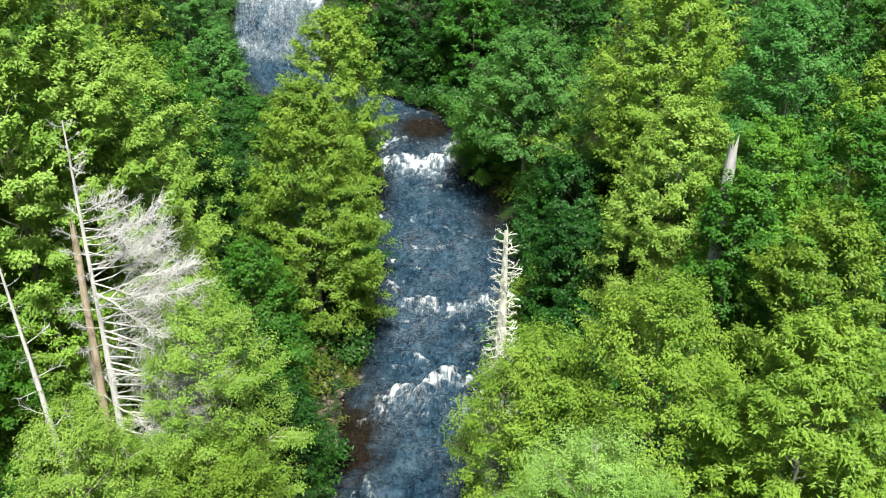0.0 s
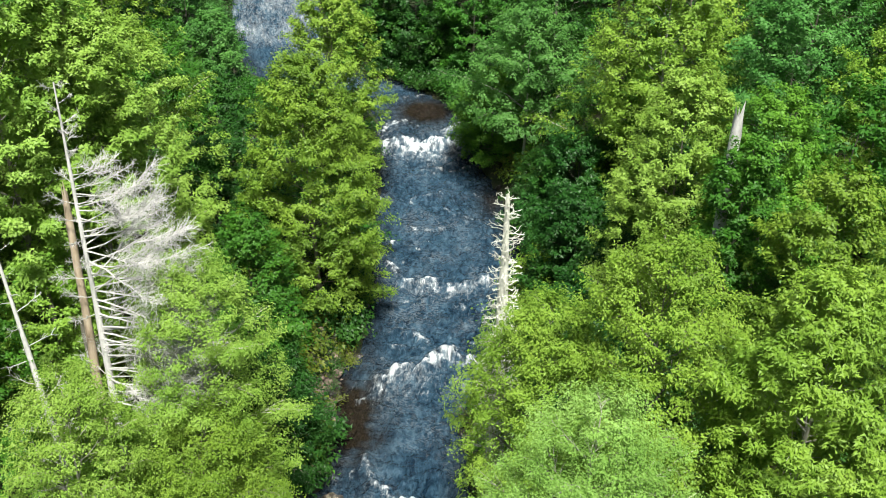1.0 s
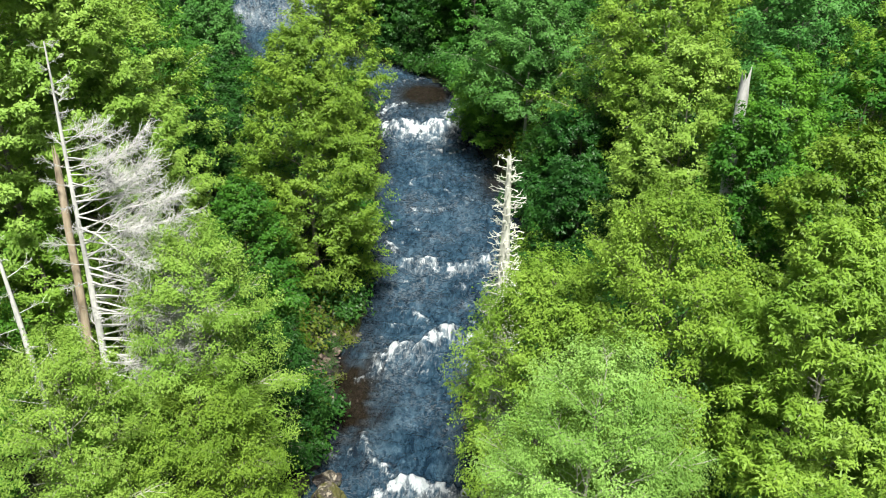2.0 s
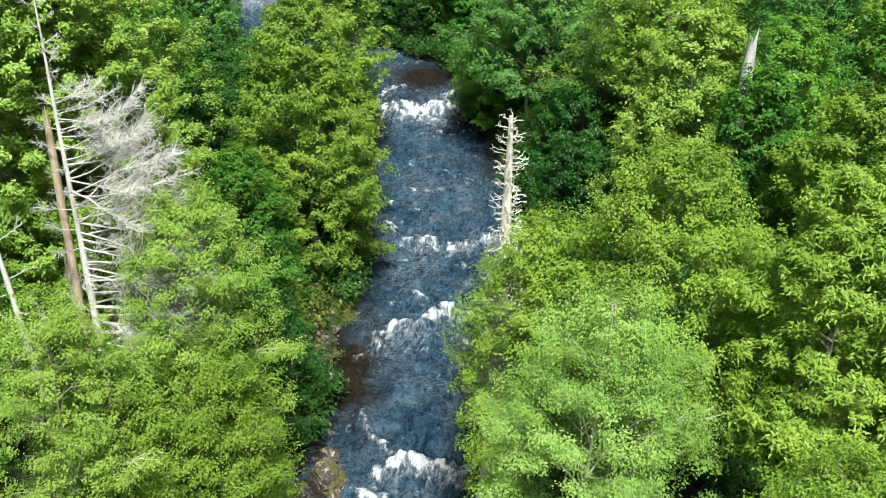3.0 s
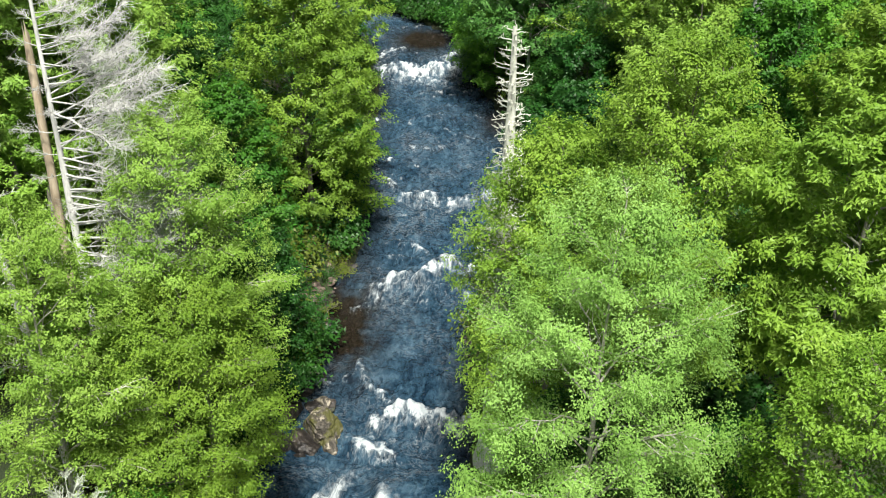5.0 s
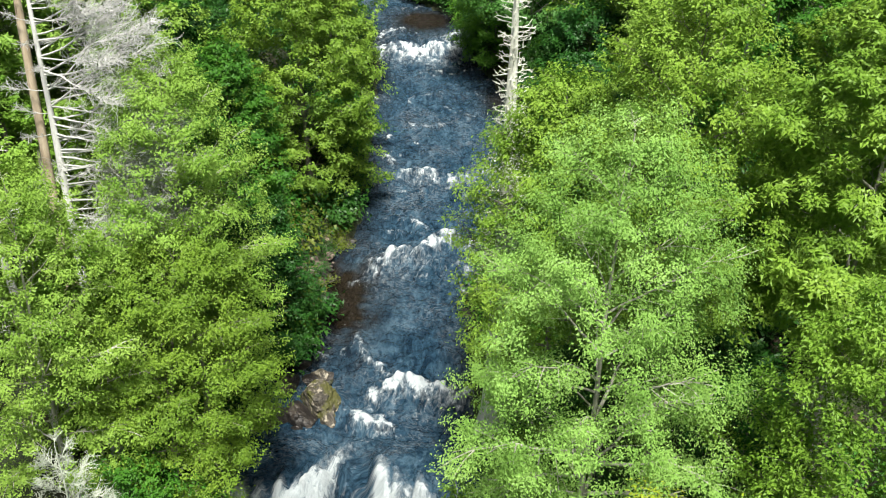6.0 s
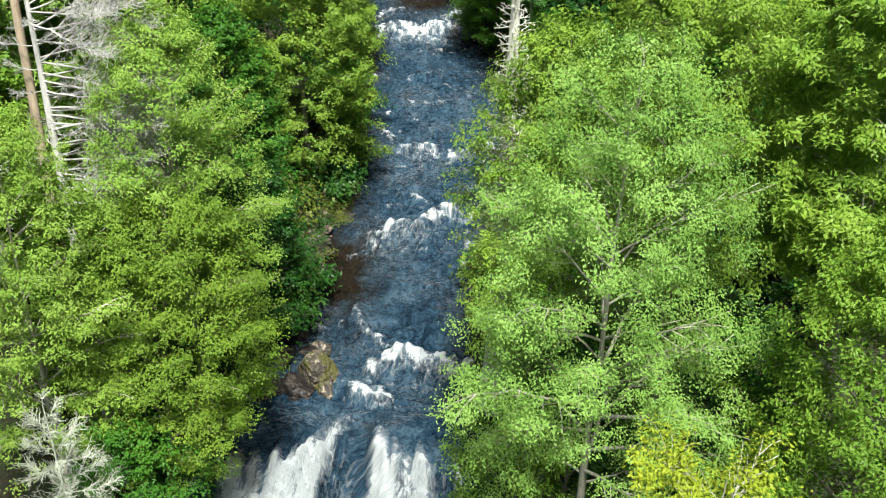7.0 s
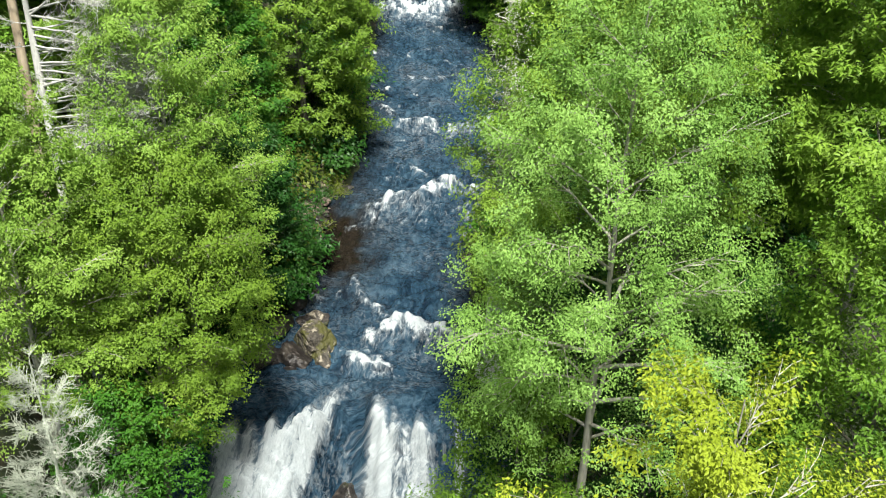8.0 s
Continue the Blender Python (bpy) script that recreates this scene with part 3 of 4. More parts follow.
    tagged(part("twig_spray", quads("twig_spray", *joined(twigs)), limb_bark or bark, root), kind="stuff")
    tagged(part("crown", quads("crown", *leaves(rng, at, tip, leaf * (0.9 if small else 1.0), narrow, way, 0.3, small)), mat, root), kind="stuff")
    return root


def shrub(label, x, y, z, radius, height, mat, seed, leaf=0.12, count=2600, narrow=0.5, category="shrub"):
    rng = np.random.default_rng(seed)
    root = tagged(new("shrub"), label, category, "undergrowth")
    root.location = (x, y, z)
    stems, spots, outs = [], [], []
    for i in range(12):
        az = i * 2.39996 + rng.normal(0, 0.3)
        sp = rng.uniform(0.15, 1.0) ** 0.6
        d = unit(np.array([math.cos(az) * sp, math.sin(az) * sp, 1.15 - 0.75 * sp]))
        L = math.hypot(radius * sp, height * (1.05 - 0.45 * sp)) * rng.uniform(0.75, 1.1)
        p = curve_points(np.array([0.12 * math.cos(az), 0.12 * math.sin(az), -0.1]), d, L, -0.12, 6, 0.3, rng)
        stems.append(tube(p, 0.03 * (1 - 0.8 * np.linspace(0, 1, 6)), 4))
        for q in np.linspace(0.35, 1, 7):
            spots.append(np.array([np.interp(q, np.linspace(0, 1, 6), p[:, c]) for c in range(3)]) + rng.normal(0, 0.16 * radius, 3))
            outs.append(d)
    spots, outs = np.array(spots), np.array(outs)
    pick = rng.integers(0, len(spots), count)
    at = spots[pick] + rng.normal(0, 1, (count, 3)) * np.array([0.2, 0.2, 0.12]) * radius
    at[:, 2] = np.maximum(at[:, 2], 0.03)
    out = unit(outs[pick] + rng.normal(0, 0.5, (count, 3)))
    tagged(part("stem_tangle", quads("stem_tangle", *joined(stems)), BARK, root), kind="stuff")
    tagged(part("foliage", quads("foliage", *leaves(rng, at, out, leaf, narrow, small=leaf > 0.2)), mat, root), kind="stuff")
    return root


def dead_tree(label, base, tip, r0, mat, seed, boughs, reach, fan=0.0, first=0.25, twiggy=10, broken=0.0, droop=0.0, fine=0.010, top_r=0.12, taper=0.7, thick=1.0):
    """A bare trunk with dead boughs. fan: how long the boughs of a one-sided fan towards +x are."""
    rng = np.random.default_rng(seed)
    base, tip = np.array(base, float), np.array(tip, float)
    root = tagged(new("dead_tree"), label, "dead tree", "dead trees")
    root.location = base
    n = 16
    t = np.linspace(0, 1, n)
    stem = (tip - base)[None] * t[:, None] + np.concatenate((rng.normal(0, 0.035, (n, 2)).cumsum(0) * t[:, None] * (1 - t[:, None]), np.zeros((n, 1))), 1)
    rad = r0 * (1 - (1 - top_r) * t) * (1 + 0.5 * np.exp(-t * 25)) * (1 + rng.normal(0, 0.04, n))
    v, f = tube(stem, rad, 10)
    if broken:
        ring = v.reshape(n, 10, 3)
        ring[-1] = ring[-1].mean(0) + (ring[-1] - ring[-1].mean(0)) * rng.uniform(0.35, 1.0, (10, 1))
        ring[-1, :, 2] += rng.uniform(-0.9, 1.1, 10) * broken
        ring[-2, :, 2] += rng.uniform(-0.3, 0.3, 10) * broken
        v = ring.reshape(-1, 3)
    part("trunk", quads("trunk", v, f, True), mat, root)
    H = np.linalg.norm(tip - base)
    for i in range(boughs):
        g = first + (1 - first) * (i + rng.uniform(0, 1)) / boughs
        az = i * 2.39996 + rng.normal(0, 0.3)
        L = reach * (1.02 - g) ** taper * rng.uniform(0.6, 1.15) + 0.22
        if fan and i % 5 < 3:
            g = first + (0.87 - first) * (i + rng.uniform(0, 1)) / boughs
            az = rng.normal(-0.12, 0.38)
            L = fan * min(1.0, 0.3 + (0.87 - g) / 0.22) * rng.uniform(0.78, 1.1)
        a = np.array([np.interp(g, t, stem[:, c]) for c in range(3)])
        d = unit(np.array([math.cos(az), math.sin(az), rng.normal(0.12 - droop, 0.2 if fan else 0.12)]))
        p = curve_points(a, d, L, rng.uniform(-0.05, 0.22) - 0.5 * droop, 9, 0.22, rng)
        rb = min(0.009 + 0.008 * L, 0.04) * thick
        bits = [tube(p, rb * (1 - 0.85 * np.linspace(0, 1, 9)), 5)]
        m = int(twiggy * L)
        for j in range(m):
            q = rng.uniform(0.2, 1.0) ** 0.7
            b = np.array([np.interp(q, np.linspace(0, 1, 9), p[:, c]) for c in range(3)])
            az2 = az + rng.choice((-1, 1)) * rng.uniform(0.35, 1.1)
            l2 = (0.22 + 0.16 * L) * rng.uniform(0.5, 1.3) * (1.15 - 0.6 * q)
            d2 = unit(np.array([math.cos(az2), math.sin(az2), rng.normal(0.25, 0.35)]))
            e = curve_points(b, d2, l2, 0.1, 4, 0.35, rng)
            bits.append(tube(e, fine * (1 - 0.6 * np.linspace(0, 1, 4)), 3))
            for _ in range(2):
                k = rng.integers(1, 4)
                d3 = unit(d2 + rng.normal(0, 0.6, 3))
                bits.append(tube(np.array([e[k], e[k] + d3 * l2 * 0.28, e[k] + d3 * l2 * 0.5 + rng.normal(0, 0.03, 3)]), fine * np.array([0.7, 0.55, 0.35]), 3))
        branch = part("branch", quads("branch", *bits[0]), mat, root)
        if len(bits) > 1:
            tagged(part("twig_spray", quads("twig_spray", *joined(bits[1:])), mat, branch), kind="stuff")
    return root


# left bank, near
broadleaf("bright green broadleaved tree with a rounded leafy crown", -9.2, 28.3, 14.7, 4.5, 3.2, STRAW, 11, 0.098, 74000, PALE_BARK, 34)
broadleaf("fresh green tree with low boughs above the waterfall", -8.7, 25.4, 9.8, 0.4, 3.5, GOLDEN, 12, 0.095, 96000, BARK, 36, lean=(1.6, 0.6), fill=8.0)
broadleaf("yellow-green slender tree with a pale trunk", -12.8, 23.6, 13.0, 2.0, 2.9, STRAW, 13, 0.095, 52000, PALE_BARK, 28)
broadleaf("green bank tree with a narrow crown", -8.5, 34.9, 13.2, 2.0, 2.3, GREEN, 14, 0.15, 22000, BARK, 26)
broadleaf("dark green tree that hangs low over the bank", -7.7, 32.6, 7.6, 0.5, 2.3, DARK, 76, 0.14, 20000, BARK, 26)
broadleaf("tall yellow-green tree leaning over the stream", -7.2, 45.0, 17.1, 2.6, 3.7, GOLDEN, 65, 0.15, 54000, BARK, 42, fill=7.0)
broadleaf("tall yellow-green tree with an open crown", -18.0, 34.5, 27.0, 5.0, 4.9, STRAW, 16, 0.18, 92000, BARK, 34, limb_bark=PALE_BARK)
broadleaf("yellow-green tree with a full crown on the slope", -15.8, 43.0, 19.6, 5.0, 4.2, STRAW, 17, 0.18, 36000, BARK, 28, limb_bark=PALE_BARK)
# dark leaf colour here stands for the hollow's shade
broadleaf("tree in the hollow with leaves coloured dark for shade", -13.4, 48.5, 11.2, 3.0, 3.8, DARK, 18, 0.19, 16000, BARK, 26)
broadleaf("green tree beside the bend of the stream", -7.2, 57.5, 17.8, 6.0, 3.6, LIME, 19, 0.18, 22000, BARK, 28)
broadleaf("green tree standing behind the dead trunks", -19.0, 27.5, 16.0, 4.0, 3.6, GREEN, 20, 0.18, 18000, BARK, 26)
broadleaf("yellow-green tree behind the dead trunks", -15.2, 36.5, 22.0, 4.0, 3.8, STRAW, 28, 0.165, 46000, BARK, 28)
broadleaf("light green tree under the tall open crown", -16.6, 31.6, 12.5, 3.0, 2.6, LIME, 78, 0.15, 22000, BARK, 24)
broadleaf("small light green tree at the foot of the dead trunks", -12.5, 25.7, 10.0, 3.0, 2.0, LIME, 48, 0.125, 18000, BARK, 20)
broadleaf("low green tree at the foot of the waterfall bank", -9.7, 21.6, 3.6, -5.5, 2.7, GREEN, 49, 0.125, 22000, BARK, 24)
broadleaf("green leafy tree below the dead treetop", -14.2, 19.2, 3.0, -5.0, 2.6, GREEN, 50, 0.13, 14000, BARK, 22)
# hollow shade again put into the leaf colour
broadleaf("tree low in the hollow with leaves darkened for shade", -11.4, 52.5, 11.6, 4.0, 3.0, DARK, 72, 0.19, 11000, BARK, 22)
broadleaf("green tree at the hollow's edge", -17.6, 55.0, 14.5, 5.0, 3.4, GREEN, 73, 0.19, 13000, BARK, 24)
broadleaf("dark green tree deep in the hollow", -19.6, 61.0, 14.5, 6.0, 3.2, GREEN, 74, 0.2, 10000, BARK, 22)
# dark leaves in place of the hollow's shade
broadleaf("tree in the shaded hollow, shade put into its leaf colour", -15.8, 60.2, 11.0, 5.0, 2.8, DARK, 71, 0.19, 10000, BARK, 20)
broadleaf("blue-green tree on the far bank below the slide", -17.6, 67.0, 13.6, 5.0, 3.0, BLUISH, 68, 0.19, 15000, BARK, 24)
broadleaf("green tree in the hollow before the slide", -13.6, 63.0, 9.6, 4.0, 2.8, GREEN, 69, 0.19, 13000, BARK, 22)
broadleaf("dark blue-green tree beside the slide", -20.6, 73.0, 16.0, 6.0, 3.2, BLUISH, 70, 0.2, 13000, BARK, 22)
# right bank, near
broadleaf("bright green tree beside a dead snag", 3.4, 24.4, 15.5, 5.0, 2.75, LIME, 21, 0.10, 74000, BARK, 36, fill=8.0)
broadleaf("bright green rounded broadleaved tree", 6.7, 22.8, 18.5, 9.5, 3.2, LIME, 22, 0.105, 62000, BARK, 34)
broadleaf("light green tree with long narrow leaves", 10.4, 20.2, 18.8, 10.0, 2.8, LIME, 23, 0.155, 52000, PALE_BARK, 26, 0.34)
broadleaf("pale green tree with silvery leaves and pale limbs", 3.9, 17.6, 16.9, 5.6, 3.4, PALE, 24, 0.066, 130000, PALE_BARK, 38, lean=(0.6, -0.5), limb_bark=PALE_BARK)
broadleaf("yellow-green tree with a dense leafy crown", 8.7, 14.8, 14.3, 5.0, 2.7, GOLDEN, 25, 0.10, 64000, BARK, 36)
broadleaf("yellowish sparse tree with bare pale twigs", 4.1, 10.8, 12.7, 5.0, 2.8, SPRING, 26, 0.085, 32000, PALE_BARK, 26, sparse=0.32, fill=1.0)
# the next two: shade of the gap put into the leaf colour
broadleaf("understorey tree below the pale one, leaves darkened for shade", 3.6, 20.6, 9.0, -4.0, 2.6, DARK, 29, 0.12, 26000, BARK, 26)
broadleaf("understorey tree in a gap, leaves darkened for shade", 7.6, 18.6, 9.5, -3.0, 2.7, DARK, 75, 0.12, 26000, BARK, 26)
broadleaf("low golden-green tree at the foot of the bank", 1.8, 18.9, 8.0, -4.0, 2.5, GOLDEN, 27, 0.10, 38000, BARK, 22)
# right bank, middle
# added tree; its dark leaves stand for shade at the water's edge
broadleaf("low tree beside the snag, added dark for bank shade", 6.6, 53.6, 8.4, 3.0, 2.3, DARK, 77, 0.17, 11000, BARK, 22)
broadleaf("light green tree at the wood's upper edge", 22.0, 43.0, 19.0, 6.0, 3.4, LIME, 66, 0.18, 18000, BARK, 26)
broadleaf("green tree with a slim crown among darker ones", 10.9, 50.8, 14.6, 4.0, 2.2, MID, 67, 0.17, 12000, BARK, 22)
broadleaf("slim green tree before the broken trunk", 11.6, 32.3, 17.7, 6.0, 2.2, GREEN, 30, 0.17, 16000, BARK, 20)
broadleaf("tree with a pale silvery-topped crown", 10.8, 38.8, 18.4, 5.0, 3.4, STRAW, 31, 0.15, 42000, BARK, 38)
broadleaf("green tree beside a broken trunk", 14.3, 36.4, 18.3, 4.0, 3.3, MID, 32, 0.15, 34000, BARK, 30)
broadleaf("light green tree with a pointed crown on the slope", 14.2, 29.4, 17.9, 4.0, 3.1, GOLDEN, 33, 0.15, 30000, BARK, 30)
broadleaf("blue-green tree with a rounded crown on the slope", 17.6, 28.5, 16.6, 4.0, 3.0, BLUISH, 34, 0.17, 18000, BARK, 26)
broadleaf("blue-green spreading tree with grey limbs", 5.6, 58.6, 16.2, 8.0, 4.4, BLUISH, 35, 0.18, 24000, PALE_BARK, 30)
broadleaf("yellow-green tall tree with bare twigs on top", 12.6, 50.5, 21.5, 6.0, 5.2, LIME, 36, 0.18, 36000, PALE_BARK, 38, limb_bark=PALE_BARK)
broadleaf("broad blue-green tree high on the slope", 18.6, 46.6, 21.0, 6.0, 5.0, BLUISH, 37, 0.18, 30000, BARK, 34)
broadleaf("green tree that hangs over the pool", 3.6, 63.0, 10.6, 4.3, 3.3, MID, 38, 0.18, 17000, BARK, 26)
# five dark-leaved trees whose colour paints the shade between the taller crowns
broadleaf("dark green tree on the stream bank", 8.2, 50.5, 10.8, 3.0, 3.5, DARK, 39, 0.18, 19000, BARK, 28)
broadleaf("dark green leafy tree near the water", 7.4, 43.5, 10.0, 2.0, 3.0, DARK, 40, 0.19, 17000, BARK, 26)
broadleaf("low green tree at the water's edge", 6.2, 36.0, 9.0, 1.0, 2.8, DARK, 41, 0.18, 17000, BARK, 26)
broadleaf("tree below taller ones, leaves coloured dark for shade", 12.4, 43.5, 13.0, 4.0, 3.3, DARK, 42, 0.19, 15000, BARK, 26)
broadleaf("small tree under the slope trees, leaves darkened for shade", 10.5, 30.0, 10.5, 2.0, 3.0, DARK, 43, 0.18, 15000, BARK, 24)
broadleaf("dark green tree behind the pool", -2.5, 79.5, 15.0, 6.0, 4.0, DARK, 44, 0.25, 13000, BARK, 24)
broadleaf("green tree behind the dark pool", 2.6, 75.5, 15.5, 5.6, 3.8, GREEN, 45, 0.25, 13000, BARK, 24)
broadleaf("light green tree leaning out over the pool", -6.4, 80.5, 15.5, 6.0, 3.4, GREEN, 46, 0.25, 11000, BARK, 24)
broadleaf("dark green tree above the pool's bank", 0.0, 76.6, 11.0, 5.6, 2.6, DARK, 47, 0.23, 8000, BARK, 20)
NEAR = [(o.location.x, o.location.y) for o in bpy.data.objects if o.name.startswith("tree")]

# dead trees
dead_tree("bleached dead tree with fans of white twigs", (-12.5, 26.9, ground_at(-12.5, 26.9) - 0.2), (-13.6, 30.6, 20.6), 0.25, BLEACHED, 51, 90, 2.0, 4.5, 0.46, 24, fine=0.009, taper=0.6)
dead_tree("broken brown dead trunk stripped of bark", (-13.6, 27.9, ground_at(-13.6, 27.9) - 0.2), (-13.85, 30.1, 16.6), 0.23, BROWN_WOOD, 52, 9, 0.7, 0.0, 0.4, 2, 0.6, 0.0, 0.012, 0.55)
dead_tree("leaning bleached dead tree with short branches", (-13.3, 25.3, ground_at(-13.3, 25.3) - 0.2), (-16.0, 28.2, 17.0), 0.26, BLEACHED, 53, 34, 2.3, 0.0, 0.3, 5, thick=1.3)
dead_tree("grey bare trunk standing in the shade", (-14.4, 30.2, ground_at(-14.4, 30.2) - 0.2), (-14.7, 30.9, 10.4), 0.13, BARK, 57, 7, 0.7, 0.0, 0.4, 2, 0.4, 0.0, 0.012, 0.7)
dead_tree("short grey snag behind the dead trees", (-15.6, 30.8, ground_at(-15.6, 30.8) - 0.2), (-16.0, 31.4, 11.4), 0.14, BARK, 58, 6, 0.6, 0.0, 0.5, 2, 0.5, 0.0, 0.012, 0.7)
dead_tree("pale lichened snag with short stubby branches", (2.0, 28.5, ground_at(2.0, 28.5) - 0.3), (2.25, 28.5, 17.25), 0.56, LICHEN_WOOD, 54, 190, 1.0, 0.0, 0.35, 7, 0.0, 0.06, 0.019, 0.13, thick=2.4)
dead_tree("pale broken dead trunk without branches", (11.6, 34.3, ground_at(11.6, 34.3) - 0.2), (11.9, 34.6, 17.9), 0.27, BLEACHED, 55, 5, 0.4, 0.0, 0.6, 2, 0.6, 0.0, 0.012, 0.85)
dead_tree("grey-green lichened dead treetop with dense twigs", (-11.0, 19.8, ground_at(-11.0, 19.8) - 0.2), (-11.1, 20.3, 5.9), 0.14, GREY_WOOD, 56, 70, 3.4, 0.0, 0.35, 34, 0.0, 0.05, 0.009, thick=0.7)


# ---- forest on the slopes ----
def stream_gap(x, y):
    d = np.hypot(ALONG[:, 0] - x, ALONG[:, 1] - y)
    k = int(np.argmin(d))
    return d[k] - ALONG[k, 3]


def build_forest():
    rng = np.random.default_rng(77)
    kinds = ((GREEN, "green broadleaved forest tree"), (LIME, "light green broadleaved forest tree"), (DARK, "dark green forest tree"), (BLUISH, "blue-green tree of the hillside forest"), (GREEN, "green round-topped forest tree"), (LIME, "yellow-green forest tree with a full crown"))
    first = {}
    taken = list(NEAR)
    for gy in np.arange(30, 84, 4.7):
        for gx in np.arange(-56, 57, 4.6):
            x, y = gx + rng.uniform(-1.5, 1.5), gy + rng.uniform(-1.5, 1.5)
            if abs(x) > (0.5 * y + 7 if y < 66 else 0.36 * y) or stream_gap(x, y) < 3.6 or (y < 44 and abs(x) < 13):
                continue
            if -21 < x < -8.5 and 41 < y < 64:   # shaded hollow
                continue
            if 48 < y < 100 and -0.255 < x / y < -0.118:   # open line of the upper stream
                continue
            if min(math.hypot(x - a, y - b) for a, b in taken) < 4.1:
                continue
            taken.append((x, y))
            k = int(rng.choice((1, 5, 1, 5, 0) if x < -6 and y < 66 else (0, 1, 2, 3, 4, 5)))
            if k not in first:
                z = ground_at(x, y)
                first[k] = broadleaf(kinds[k][1], x, y, z + 12.0 + k * 0.5, z + 1.5, 3.6 + 0.15 * k, kinds[k][0], 100 + k, 0.24, 6500, BARK, 16, twiggy=3)
            else:
                copy_thing(first[k], pose(x, y, ground_at(x, y) - 0.15 - rng.uniform(0, 1.5), 0, 0, rng.uniform(0, 360)))


build_forest()


def build_undergrowth():
    rng = np.random.default_rng(78)
    kinds = ((GREEN, "low green leafy shrub under the trees"), (DARK, "dark evergreen laurel shrub"), (OLIVE, "yellow-brown shrub on the stream bank"), (LIME, "light green leafy shrub by the stream"), (GREEN, "green shrub with arching stems"))
    first = {}

    def plant(k, x, y):
        z = ground_at(x, y) - 0.05
        if k not in first:
            first[k] = shrub(kinds[k][1], x, y, z, 1.5 + 0.12 * k, 1.9 - 0.1 * k, kinds[k][0], 200 + k, 0.22, 1300)
        else:
            copy_thing(first[k], pose(x, y, z, 0, 0, rng.uniform(0, 360)))

    for p in ALONG[::11]:
        if not 26 < p[1] < 90:
            continue
        for s in (-1, 1):
            x, y = p[0] + s * (p[3] + rng.uniform(1.3, 2.4)), p[1] + rng.uniform(-0.5, 0.5)
            if stream_gap(x, y) > 0.9 and not (s < 0 and 34.5 < y < 42.5) and not (s > 0 and 52 < y < 57):
                plant(int(rng.choice((1, 1, 1, 1, 0) if s < 0 else (0, 1, 1, 2, 3, 4))), x, y)
    for x, y in ((-1.6, 74.9), (0.0, 73.6), (-3.2, 76.4), (1.3, 71.6), (-5.4, 77.6), (-0.6, 75.6), (1.6, 73.6), (-4.4, 77.4), (2.2, 69.6), (-2.4, 76.0)):
        plant(1, x, y)
    for x, y in ((-6.2, 45.2), (-6.2, 47.4), (-5.9, 49.3), (-6.1, 51.5), (-8.8, 41.0), (-9.2, 38.6)):
        plant(int(rng.choice((1, 1, 1, 0))), x, y)
    for x, y in ((-8.4, 39.8), (-7.4, 34.6), (-8.6, 37.8), (-7.8, 41.4)):
        plant(2, x, y)
    for k, x, y in ((1, -6.9, 33.6), (1, -6.6, 34.9), (1, -7.9, 36.3), (1, -7.0, 32.4)):
        plant(k, x, y)
    # only dark-leaved shrubs, their colour standing for shade in this gap
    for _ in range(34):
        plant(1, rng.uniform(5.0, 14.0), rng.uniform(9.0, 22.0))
    for _ in range(60):
        y = rng.uniform(22, 70)
        x = rng.choice((-1, 1)) * rng.uniform(8, 8 + 0.4 * y)
        if stream_gap(x, y) > 2.5:
            plant(int(rng.choice((0, 1, 1))), x, y)


build_undergrowth()


# ---- rocks ----
def boulder(label, x, y, z, sx, sy, sz, mat, seed, turn=0.0):
    bm = bmesh.new()
    bmesh.ops.create_icosphere(bm, subdivisions=5 if max(sx, sy, sz) > 1.2 else 4 if max(sx, sy, sz) > 0.7 else 2 if max(sx, sy, sz) < 0.35 else 3, radius=1.0)
    rng = np.random.default_rng(seed)
    cuts = [(Vector(rng.normal(0, 1, 3)).normalized(), rng.uniform(0.42, 0.88)) for _ in range(18)]
    shift = Vector(rng.uniform(-50, 50, 3))
    for v in bm.verts:
        for nrm, lim in cuts:
            over = v.co.dot(nrm) - lim
            if over > 0:
                v.co -= nrm * over * 0.97
        crack = 1 - abs(noise.noise(v.co * 2.4 + shift)) * 2
        v.co *= 1 + 0.10 * noise.noise(v.co * 1.7 + shift) + 0.07 * noise.noise(v.co * 4 + shift) + 0.05 * noise.noise(v.co * 11 + shift) - 0.16 * max(crack - 0.7, 0)
        v.co = Vector((v.co.x * sx, v.co.y * sy, v.co.z * sz))
    bm.normal_update()
    me = bpy.data.meshes.new("boulder")
    bm.to_mesh(me)
    bm.free()
    for p in me.polygons:
        p.use_smooth = False
    me.materials.append(mat)
    ob = tagged(new("boulder", me), label, "rock", "boulders of the stream")
    ob.matrix_world = pose(x, y, z, rng.uniform(-12, 12), rng.uniform(-12, 12), turn)
    return ob


boulder("large pale mossy boulder at the lip of the fall", -5.35, 30.9, -0.7, 1.0, 1.6, 0.95, ROCK, 1, 12)
boulder("pale angular rock beside the fall", -4.8, 29.9, -0.95, 0.5, 0.8, 0.6, ROCK, 2, 40)
boulder("brown mossy rock at the lip of the fall", -5.9, 29.4, -1.45, 0.85, 0.75, 0.75, WET_ROCK, 3, 70)
boulder("dark wet boulder beside the fall", -7.1, 29.5, -0.7, 0.8, 0.7, 0.6, WET_ROCK, 4)
boulder("dark wet rock in the fall", -6.9, 28.6, -2.0, 0.7, 0.8, 0.9, WET_ROCK, 5)
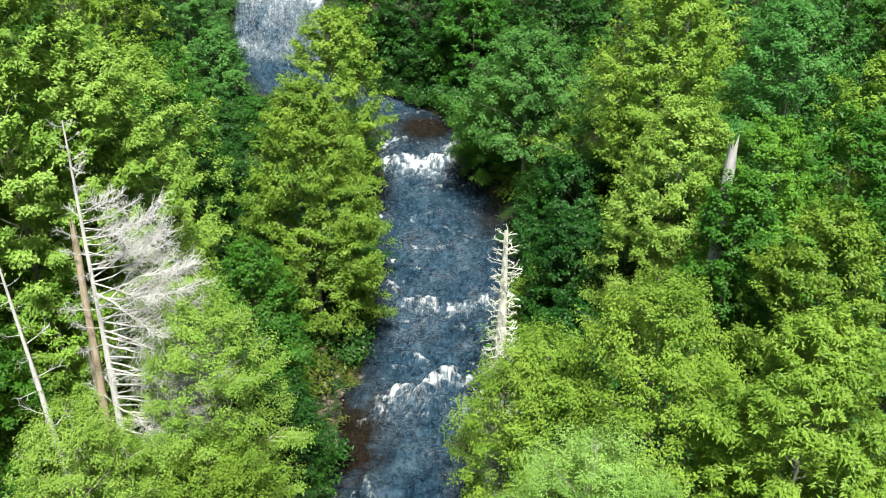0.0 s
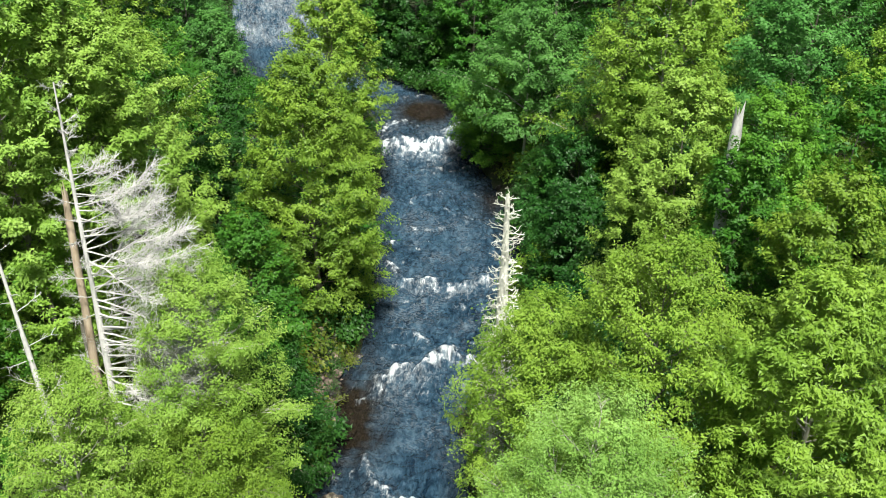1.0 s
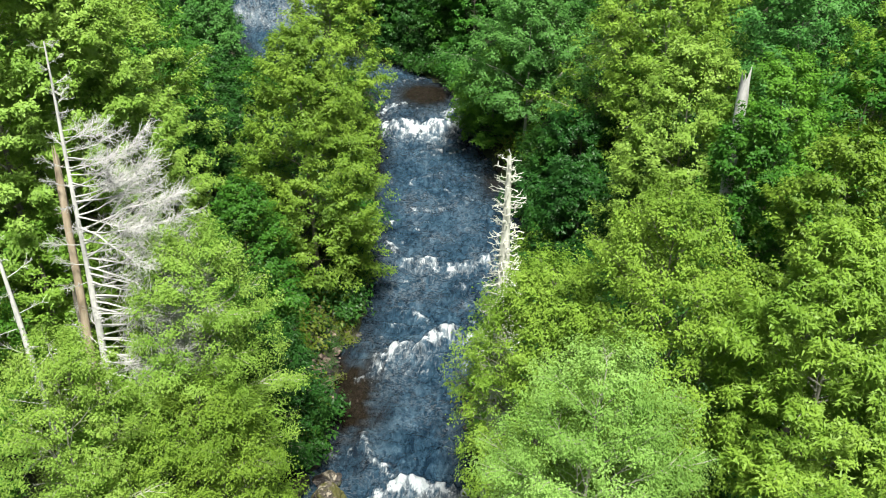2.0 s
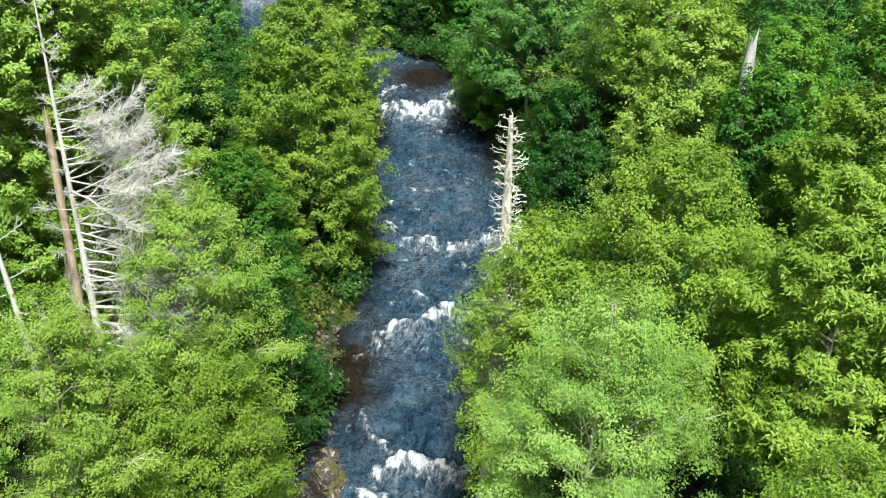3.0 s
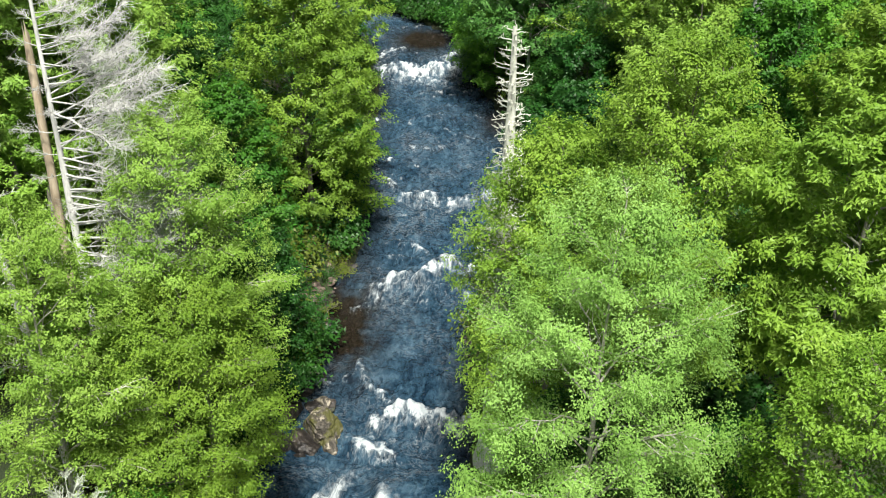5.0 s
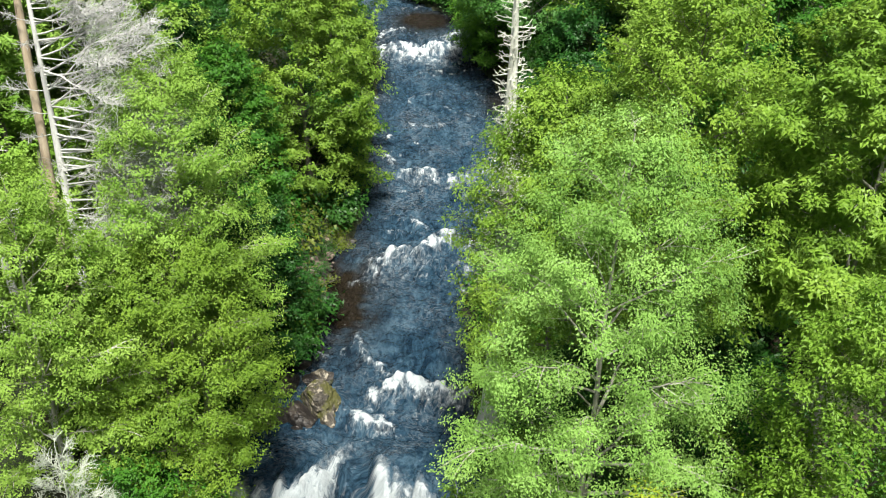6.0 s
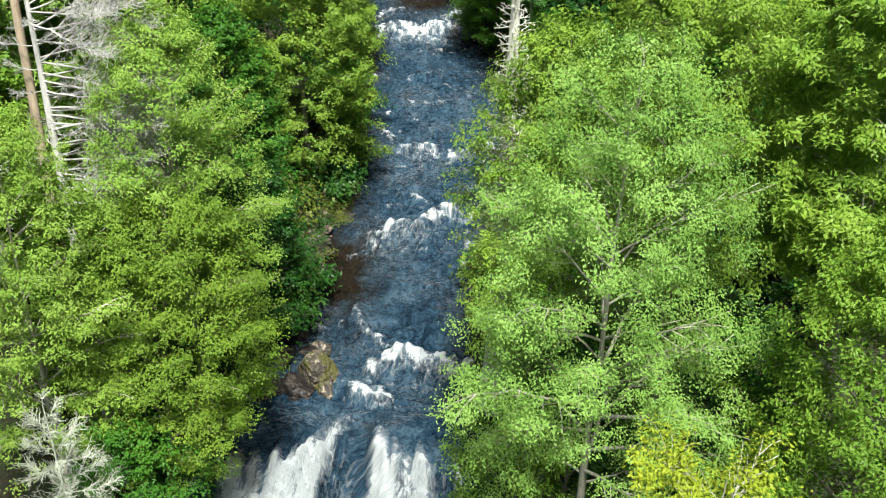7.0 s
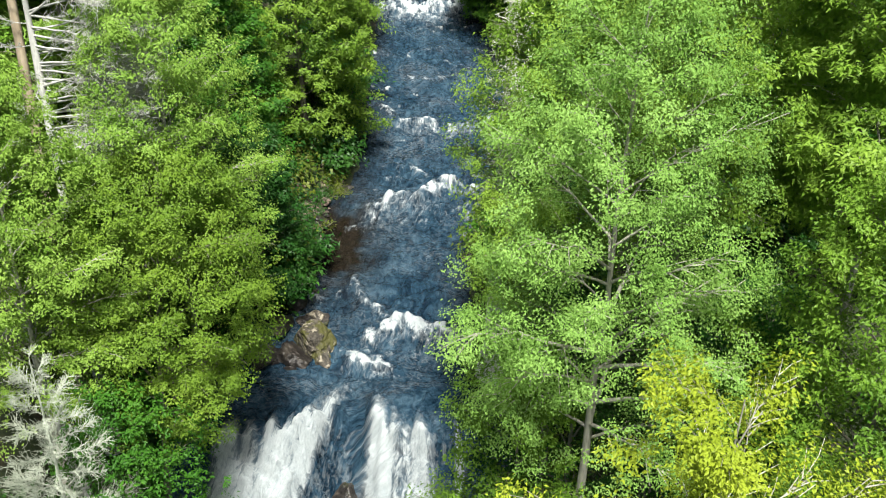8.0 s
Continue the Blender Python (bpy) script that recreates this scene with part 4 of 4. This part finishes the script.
boulder("dark wet rock face between the chutes", -5.3, 28.0, -2.9, 0.6, 0.7, 1.5, WET_ROCK, 6)
boulder("dark boulder at the foot of the chute", -3.9, 26.2, -5.2, 0.9, 0.8, 1.0, WET_ROCK, 7)
boulder("cracked brown ledge above the fall", -5.9, 29.9, -0.95, 0.7, 0.9, 0.8, WET_ROCK, 14, 60)
boulder("angular tan rock on the ledge", -5.2, 31.9, -0.3, 0.5, 0.7, 0.45, ROCK, 15, 25)
boulder("flat brown rock in the shallows", -5.3, 31.9, -0.5, 0.9, 0.8, 0.4, WET_ROCK, 8, 20)
for i in range(44):
    r = 0.12 + 0.32 * random.random() ** 2
    x, y = -6.6 + random.uniform(-1.0, 1.0), 39.0 + random.uniform(-2.8, 4.2)
    boulder("pale pinkish bank rock among dry leaves", x, y, ground_at(x, y) + 0.12 * r, r * random.uniform(0.8, 1.5), r, r * 0.7, BANK_ROCK, 20 + i, random.uniform(0, 360))
edge_rng = np.random.default_rng(9)
for p in ALONG[::13]:
    if 33 < p[1] < 70:
        for side in (-1, 1):
            r = edge_rng.uniform(0.12, 0.42)
            x, y = p[0] + side * (p[3] + edge_rng.uniform(-0.25, 0.6)), p[1] + edge_rng.uniform(-0.4, 0.4)
            boulder("dark rounded rock at the water's edge", x, y, ground_at(x, y) + 0.15 * r, r * edge_rng.uniform(0.9, 1.6), r * 1.1, r * 0.7, WET_ROCK, int(edge_rng.integers(1e6)), edge_rng.uniform(0, 360))
for i in range(16):
    x, y = -6.5 + random.uniform(-1.1, 1.0), 39.6 + random.uniform(-3.8, 4.4)
    shrub("small fern on the rocky stream bank", x, y, ground_at(x, y) - 0.02, 0.6, 0.55, OLIVE if i % 3 else DARK, 300 + i, 0.13, 260, 0.4, "fern")
for i in range(18):
    x, y = -5.4 + random.uniform(-0.8, 0.5), 42.4 + random.uniform(-1.6, 2.4)
    shrub("small fern on the rocky stream bank", x, y, ground_at(x, y) - 0.02, 0.6, 0.5, DARK if i % 3 == 0 else OLIVE, 340 + i, 0.13, 240, 0.4, "fern")
for i in range(16):
    r = 0.10 + 0.25 * random.random() ** 2
    x, y = -5.6 + random.uniform(-0.7, 0.6), 41.0 + random.uniform(-2.4, 2.6)
    boulder("pale pinkish bank rock among dry leaves", x, y, ground_at(x, y) + 0.1 * r, r * random.uniform(0.8, 1.5), r, r * 0.6, BANK_ROCK, 120 + i, random.uniform(0, 360))
for i, (x, y, z, r) in enumerate(((-6.5, 31.4, -0.35, 0.7), (-4.8, 30.4, -0.95, 0.4), (-6.7, 29.8, -0.9, 0.7), (-6.2, 32.7, -0.1, 0.5))):
    boulder("dark wet rock beside the fall", x, y, z, r, r * 1.2, r * 0.8, WET_ROCK, 90 + i, 50 * i)
for i in range(9):
    r = 0.3 + 0.5 * random.random() ** 2
    x, y = 5.3 + random.uniform(-0.6, 0.7), 54.3 + random.uniform(-2.2, 2.5)
    boulder("grey rock at the water's edge", x, y, ground_at(x, y) + 0.1 * r, r * random.uniform(0.8, 1.3), r, r * 0.75, WET_ROCK, 50 + i, random.uniform(0, 360))
